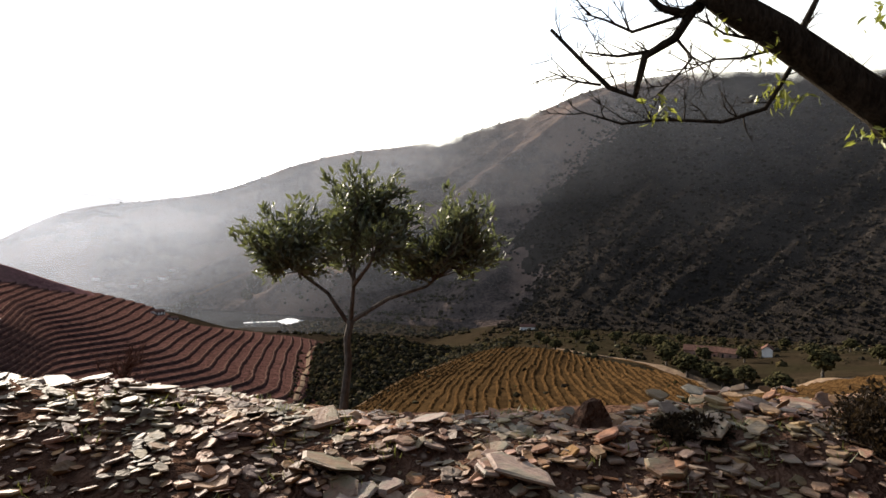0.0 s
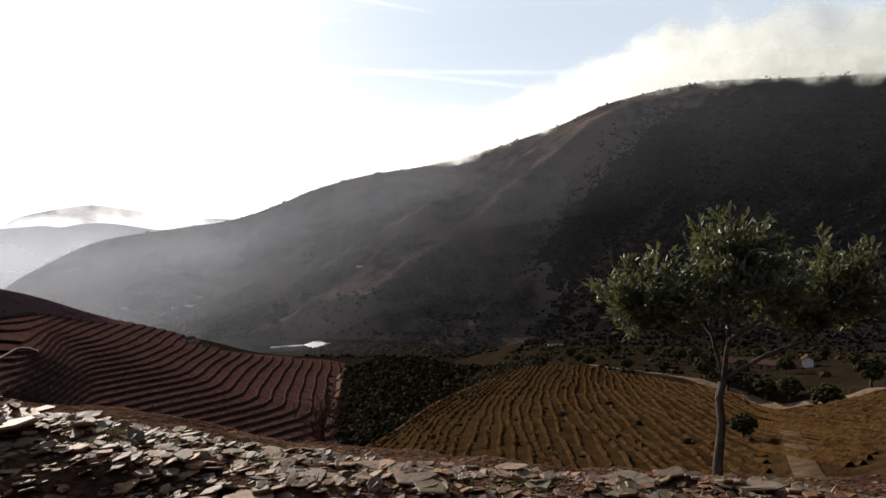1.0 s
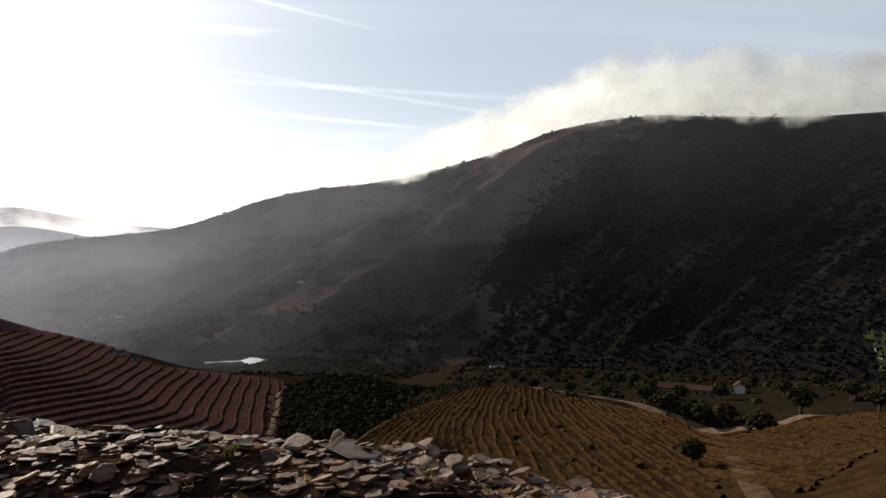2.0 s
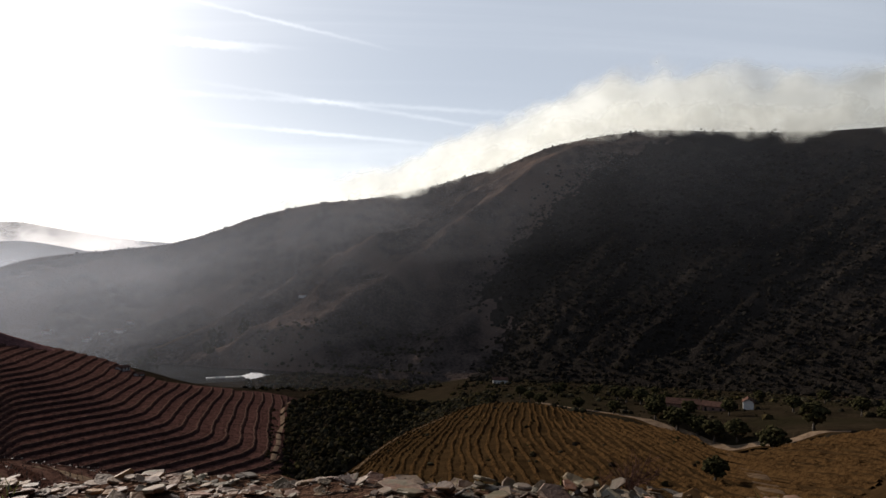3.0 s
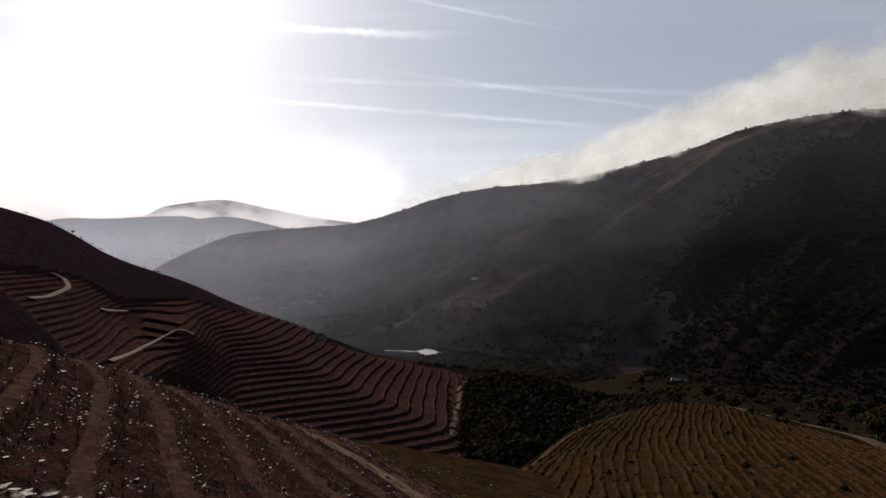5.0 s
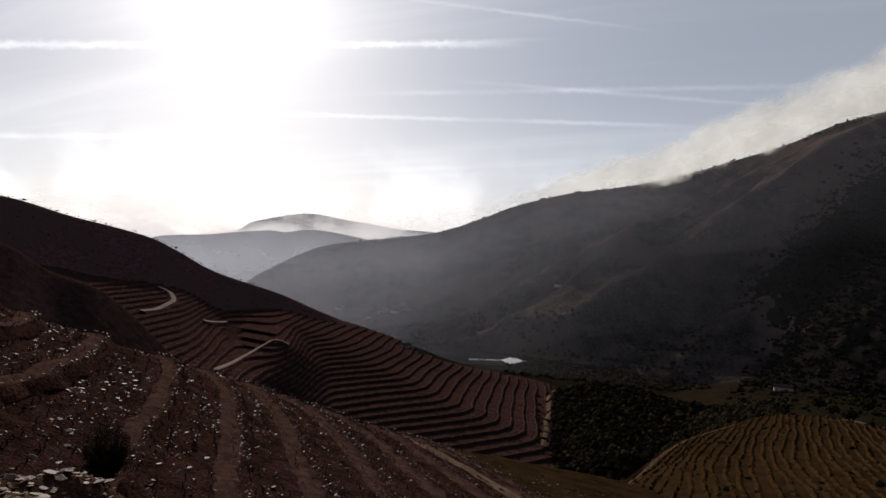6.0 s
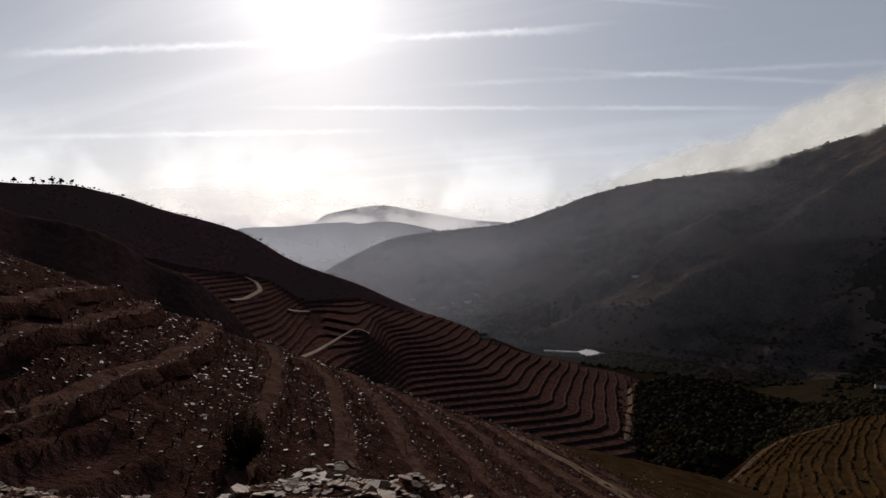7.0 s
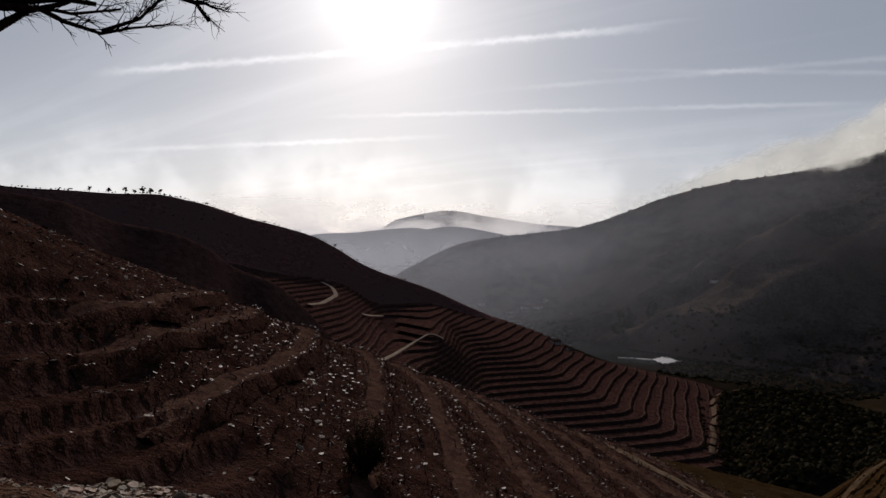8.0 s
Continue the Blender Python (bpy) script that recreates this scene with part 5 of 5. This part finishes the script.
# ---- cloud and mist ----
def mist_material(name, scale, lo, hi, most, stretch=(1, 1, 1), billow=0.0, hue=(0.80, 0.87, 1.0)):
    """Thin drops in the air: mostly clear, the rest scattering light. Its density follows noise and the sheet's own thickness; with billow the thickness shifts the noise's edge, so that the outline is ragged."""
    m = bpy.data.materials.new(name)
    m.use_nodes = True
    s = Nodes(m.node_tree)
    mp = s.add("ShaderNodeMapping")
    s.link(s.add("ShaderNodeTexCoord").outputs["Object"], mp.inputs[0])
    mp.inputs["Scale"].default_value = stretch
    n = s.noise(mp.outputs[0], scale, 5.0, 0.48, 0.0)
    fall = s.add("ShaderNodeAttribute", attribute_name="thickness_of_mist").outputs["Fac"]
    if billow:
        shape = s.step(s.math("ADD", n, s.math("MULTIPLY", s.math("SUBTRACT", fall, 0.5), billow)), lo, hi)
        dense = s.math("MULTIPLY", s.math("MULTIPLY", shape, s.step(fall, 0.0, 0.25)), most, clamp=True)
    else:
        dense = s.math("MULTIPLY", s.math("MULTIPLY", s.step(n, lo, hi), fall), most, clamp=True)
    clear, drops, back = s.add("ShaderNodeBsdfTransparent"), s.add("ShaderNodeBsdfTranslucent"), s.add("ShaderNodeBsdfDiffuse")
    fold = s.step(s.noise(mp.outputs[0], scale * 1.3, 3.0, 0.5, 0.2), 0.3, 0.7)
    shade = s.mix(fold, tuple(0.80 * c for c in hue) if billow else hue, hue)
    s.link(shade, drops.inputs[0])
    s.link(shade, back.inputs[0])
    both, out = s.add("ShaderNodeMixShader"), s.add("ShaderNodeMixShader")
    both.inputs[0].default_value = 0.08
    s.link(drops.outputs[0], both.inputs[1])
    s.link(back.outputs[0], both.inputs[2])
    s.link(dense, out.inputs[0])
    s.link(clear.outputs[0], out.inputs[1])
    s.link(both.outputs[0], out.inputs[2])
    s.link(out.outputs[0], s.add("ShaderNodeOutputMaterial").inputs[0])
    return m


def sheet(name, label, az0, az1, dist, low, high, density, mat, cols=160, rows=24, wave=0.0):
    """A standing, gently curved layer of mist; low, high and density are functions of bearing."""
    az = np.linspace(az0, az1, cols)
    t = np.linspace(0, 1, rows)
    A, Tt = np.meshgrid(az, t)
    r = dist(A, Tt) + wave * wobble(A * 20, Tt * 120, 30.0)
    z = low(A) + (high(A) - low(A)) * Tt
    v = np.stack([CX + r * np.sin(np.radians(A)), CY + r * np.cos(np.radians(A)), z], -1).reshape(-1, 3)
    me = mesh(name, v, grid_faces(rows, cols), mat)
    att = me.attributes.new("thickness_of_mist", "FLOAT", "POINT")
    att.data.foreach_set("value", np.clip(density(A, Tt), 0, 1).ravel().astype(np.float32))
    ob = tagged(new(name, me), label, "mist", kind="stuff")
    ob.visible_shadow = False
    return ob


def ridge_z(az):
    return smooth(az, [k[0] for k in RIDGE], [k[1] for k in RIDGE])


def build_air():
    cloud = mist_material("ridge_cloud", 0.0105, 0.36, 0.70, 0.76, (1, 1, 1.0), 0.62, (0.75, 0.79, 0.775))
    wisp = mist_material("ridge_wisp", 0.019, 0.38, 0.74, 0.78, (1, 1, 0.9), 0.5, (0.80, 0.84, 0.82))
    thin = mist_material("valley_mist", 0.004, 0.0, 0.8, 1.0)
    edge = lambda A, a, b, w: np.clip((A - a) / w, 0, 1) * np.clip((b - A) / w, 0, 1)  # noqa: E731
    grow = lambda A: smooth(A, [-24, -14, -6, 2, 10, 20, 28, 36, 46], [0.22, 0.30, 0.42, 0.62, 0.84, 0.95, 0.98, 1.0, 1.05]) * (1.0 + 0.16 * wobble(A * 20, 0 * A, 90.0, 2.0) + 0.10 * wobble(A * 20, 0 * A, 34.0, 5.0))  # noqa: E731
    hang = lambda A: smooth(A, [-10, 8, 16, 21, 26, 40], [0.4, 0.55, 0.5, 0.75, 0.85, 0.85]) * (0.8 + 0.3 * wobble(A * 20, 0 * A, 45.0, 3.0))  # noqa: E731
    for dist, up, dn, thick in ((1345.0, 70.0, 62.0, 0.95), (1425.0, 145.0, 20.0, 1.15), (1480.0, 180.0, 20.0, 1.1)):
        sheet("cloud_bank", "white cloud spilling along the mountain ridge", -26, 50, lambda A, t, d=dist, up=up: d - 0.3 * up * t, lambda A, dn=dn: ridge_z(A) - dn * hang(A), lambda A, up=up: ridge_z(A) + up * grow(A),
              lambda A, t, k=thick, f=dist < 1400: edge(A, -9 if f else -18, 56, 6 if f else 16) * np.clip(t / (0.35 if f else 0.1), 0, 1) * (1 - np.clip((t - 0.3) / 0.7, 0, 1) ** 1.5) * k, wisp if dist < 1400 else cloud, 300, 40)
    veil = lambda A, x0, x1, y0, y1: y0 + (y1 - y0) * np.clip((A - x0) / (x1 - x0), 0, 1)  # noqa: E731
    for dist, most, x1 in ((720, 0.05, -4), (880, 0.09, 2), (1050, 0.12, 10), (1230, 0.14, 24)):
        sheet("valley_mist", "thin sunlit mist in the river valley", -48, 40, lambda A, t, d=dist: d + 0 * A, lambda A: -140 + 0 * A, lambda A: np.maximum(ridge_z(A), 30) + 45, lambda A, t, most=most, x1=x1, d=dist: veil(A, -38, x1 + 10, most * 1.12, 0.006 if most < 0.12 else 0.03) * np.clip((1 - t) / 0.4, 0, 1) * np.clip((-140 + (np.maximum(ridge_z(A), 30) + 185) * t - mountain(A, d + 0 * A)) / 110, 0, 1), thin)
    sheet("valley_mist", "bright mist before the distant mountain", -60, -12, lambda A, t: 1580 + 0 * A, lambda A: -140 + 0 * A, lambda A: 190 + 0 * A, lambda A, t: 0.40 * np.clip((1 - t) / 0.6, 0, 1) * edge(A, -60, -12, 6), thin)
    far = mist_material("far_cloud", 0.0035, 0.30, 0.62, 1.0, (1, 1, 2.2), 0.0, (0.97, 0.97, 0.98))
    sheet("valley_mist", "bright cloud lying between far mountains", -60, -8, lambda A, t: 3500 + 0 * A, lambda A: -140 + 0 * A, lambda A: 330 + 0 * A, lambda A, t: 0.95 * np.clip((1 - t) / 0.5, 0, 1) * edge(A, -60, -8, 6), far)


olive_tree()
almond_tree()
overhanging_tree()
bare_bush()
vineyard_tracks()
field_rows()
grove()
house("farmhouse", "long low stone farmhouse with clay tile roof", 24.9, 376, -24, 17, 8, 4.0, 2.0, M_PLASTER, 5)
house("outbuilding", "low faded plaster outbuilding with broken tile roof", 27.3, 366, -36, 11, 7, 3.2, 1.7, M_PLASTER, 3)
house("outbuilding", "small stone shed beside the farmhouse", 28.6, 372, 50, 6, 5, 2.8, 1.2, M_BANK, 2)
house("chapel", "small whitewashed gabled house beside the farmhouse", 29.8, 374, 62, 6.5, 5, 4.6, 1.8, M_WALL, 2)
house("valley_house", "white house at the foot of the mountain", 9.2, 660, -6, 15, 8, 4.5, 2.2, M_WALL, 4)
house("river_house", "pale farm building by the river bend", -22.5, 512, 68, 9, 5, 2.6, 1.2, M_WALL, 3)
house("river_house", "small pale shed by the river bend", -21.3, 500, 70, 6, 4, 2.2, 0.9, M_WALL, 2)
for az, r, turn, long in ((-25.3, 1150, 10, 12), (-24.2, 1160, 40, 10), (-23.0, 1150, -15, 16), (-22.3, 1170, 20, 9), (-12.6, 1000, 30, 11), (-8.5, 1050, -20, 12), (-28.0, 1190, 0, 10)):
    house("hillside_house", "small pale house on the far slope", az, r, turn, long, 7, 4.5, 1.8, M_WALL, 3)
for k, (az, r, s) in enumerate(((-56.0, 539, 0.9), (-56.7, 538, 1.05), (-57.3, 539, 1.15), (-57.9, 538, 0.75), (-58.5, 539, 1.05), (-59.7, 538, 0.95), (-61.0, 539, 0.8), (-41.9, 539, 0.65), (29.8, 1398, 2.0), (31.5, 1398, 1.7), (26.0, 1398, 1.4))):
    skyline_tree(az, r, s, 40 + k)
bushes("valley_scrub", 6500, lambda r: (r.uniform(-9.5, 9), r.uniform(325, 460)), lambda r: 0.8 + 4.2 * r.random() ** 3.5, M_BUSH, "dense dark scrub filling the gully", "scrub", 61)
bushes("gully_hedge", 220, lambda r: (r.uniform(-9.2, -3.5), r.uniform(300, 335)), lambda r: 2.0 + 2.5 * r.random(), M_BUSH, "hedge of dark bushes at the foot of the gully", "scrub", 62)
def spur_spot(r):
    d = 680 + 640 * r.random() ** 0.85
    return max(float(spur_edge(d)) + r.gauss(0.5, 1.6), 46 - 40 * r.random()), d


bushes("mountain_scrub", 7500, spur_spot, lambda r: 3.0 + 5.0 * r.random() ** 2, M_MAQUIS, "dark maquis scrub on the near mountain spur", "scrub", 63)
bushes("skyline_scrub", 420, lambda r: (r.uniform(-27, 34), r.uniform(1385, 1401)), lambda r: 2.5 + 4.0 * r.random() ** 2, M_FARBUSH, "dark scrub along the mountain skyline", "scrub", 64)
bushes("ridge_scrub", 500, lambda r: (r.uniform(-74, -34), r.uniform(440, 542)), lambda r: 0.7 + 1.1 * r.random() ** 2, M_HAZY, "low dark scrub on the hillside above the terraces", "scrub", 65)
bushes("crest_scrub", 260, lambda r: (r.uniform(-70, -38), r.uniform(536, 541)), lambda r: 0.6 + 1.3 * r.random() ** 3, M_BUSH, "low dark bushes along the crest above the terraces", "scrub", 76)
bushes("riverside_trees", 70, lambda r: (r.choice((-22.2, -21.0, -15.8, -13.2)) + r.gauss(0, 0.45), r.uniform(975, 1050)), lambda r: 7.0 + 9.0 * r.random() ** 2, M_BUSH, "clump of dark trees along the river", "trees", 66, 1.1)
bushes("riverside_scrub", 700, lambda r: (r.uniform(-13.2, 4), r.uniform(700, 960)), lambda r: 3.0 + 5.0 * r.random() ** 2, M_BUSH, "dark thickets on the river flat", "scrub", 75)
bushes("plain_scrub", 1100, lambda r: (r.uniform(5, 40), 300 + 380 * r.random() ** 0.7), lambda r: 1.0 + 4.5 * r.random() ** 2.5, M_BUSH, "dark bushes and trees at the foot of the mountain", "scrub", 67)
bushes("field_bushes", 60, lambda r: (r.uniform(-2, 28), r.uniform(110, 280)), lambda r: 0.8 + 1.1 * r.random(), M_BUSH, "small dark bushes dotted over the vine field", "bushes", 68)
bushes("terrace_scrub", 160, lambda r: (r.uniform(-11.2, -9.4), r.uniform(340, 480)), lambda r: 1.2 + 2.0 * r.random() ** 2, M_BUSH, "scrub along the edge of the terraces", "scrub", 69)
build_air()
stones()
boulder()
build_rubble()
grass_tufts()
shrub("vineyard_shrub", "dark dense shrub standing between vineyard tracks", -63.0, 36.5, float(ground_z(-63.0, 36.5)[0]), 3.6, 5.4, 91, 210, 0.15)
shrub("roadside_shrub", "low dark shrub among slate stones on the bank", 3.35, 4.55, float(bank_z(3.35, 4.55)), 1.0, 0.5, 92, 220, 0.05)
shrub("roadside_shrub", "low dark shrub among slate stones on the bank", 1.9, 4.75, float(bank_z(1.9, 4.75)), 0.6, 0.22, 93, 100, 0.05)

def slope_spot(r):
    """A place on the vineyard slope; few lie on the cut ledges."""
    while True:
        a, d = radians(r.uniform(-78, 2)), 22 + 95 * r.random() ** 1.2
        x, y = CX + d * math.sin(a), CY + d * math.cos(a)
        if not (-98 < x < -58 and y < 31) or r.random() < 0.2:
            return x, y


scatter("field_stones", 8000, slope_spot, lambda x, y: ground_z(x, y), lambda r: 0.12 + 0.6 * r.random() ** 3, M_FIELDSTONE, "pale slate stones strewn over the vineyard slope", "stones", 71)
scatter("field_stones", 2600, lambda r: (r.uniform(-128, -70), r.uniform(22, 68)), lambda x, y: ground_z(x, y), lambda r: 0.16 + 0.5 * r.random() ** 2.5, M_FIELDSTONE, "larger pale slate blocks strewn over the upper slope", "stones", 72, 16)
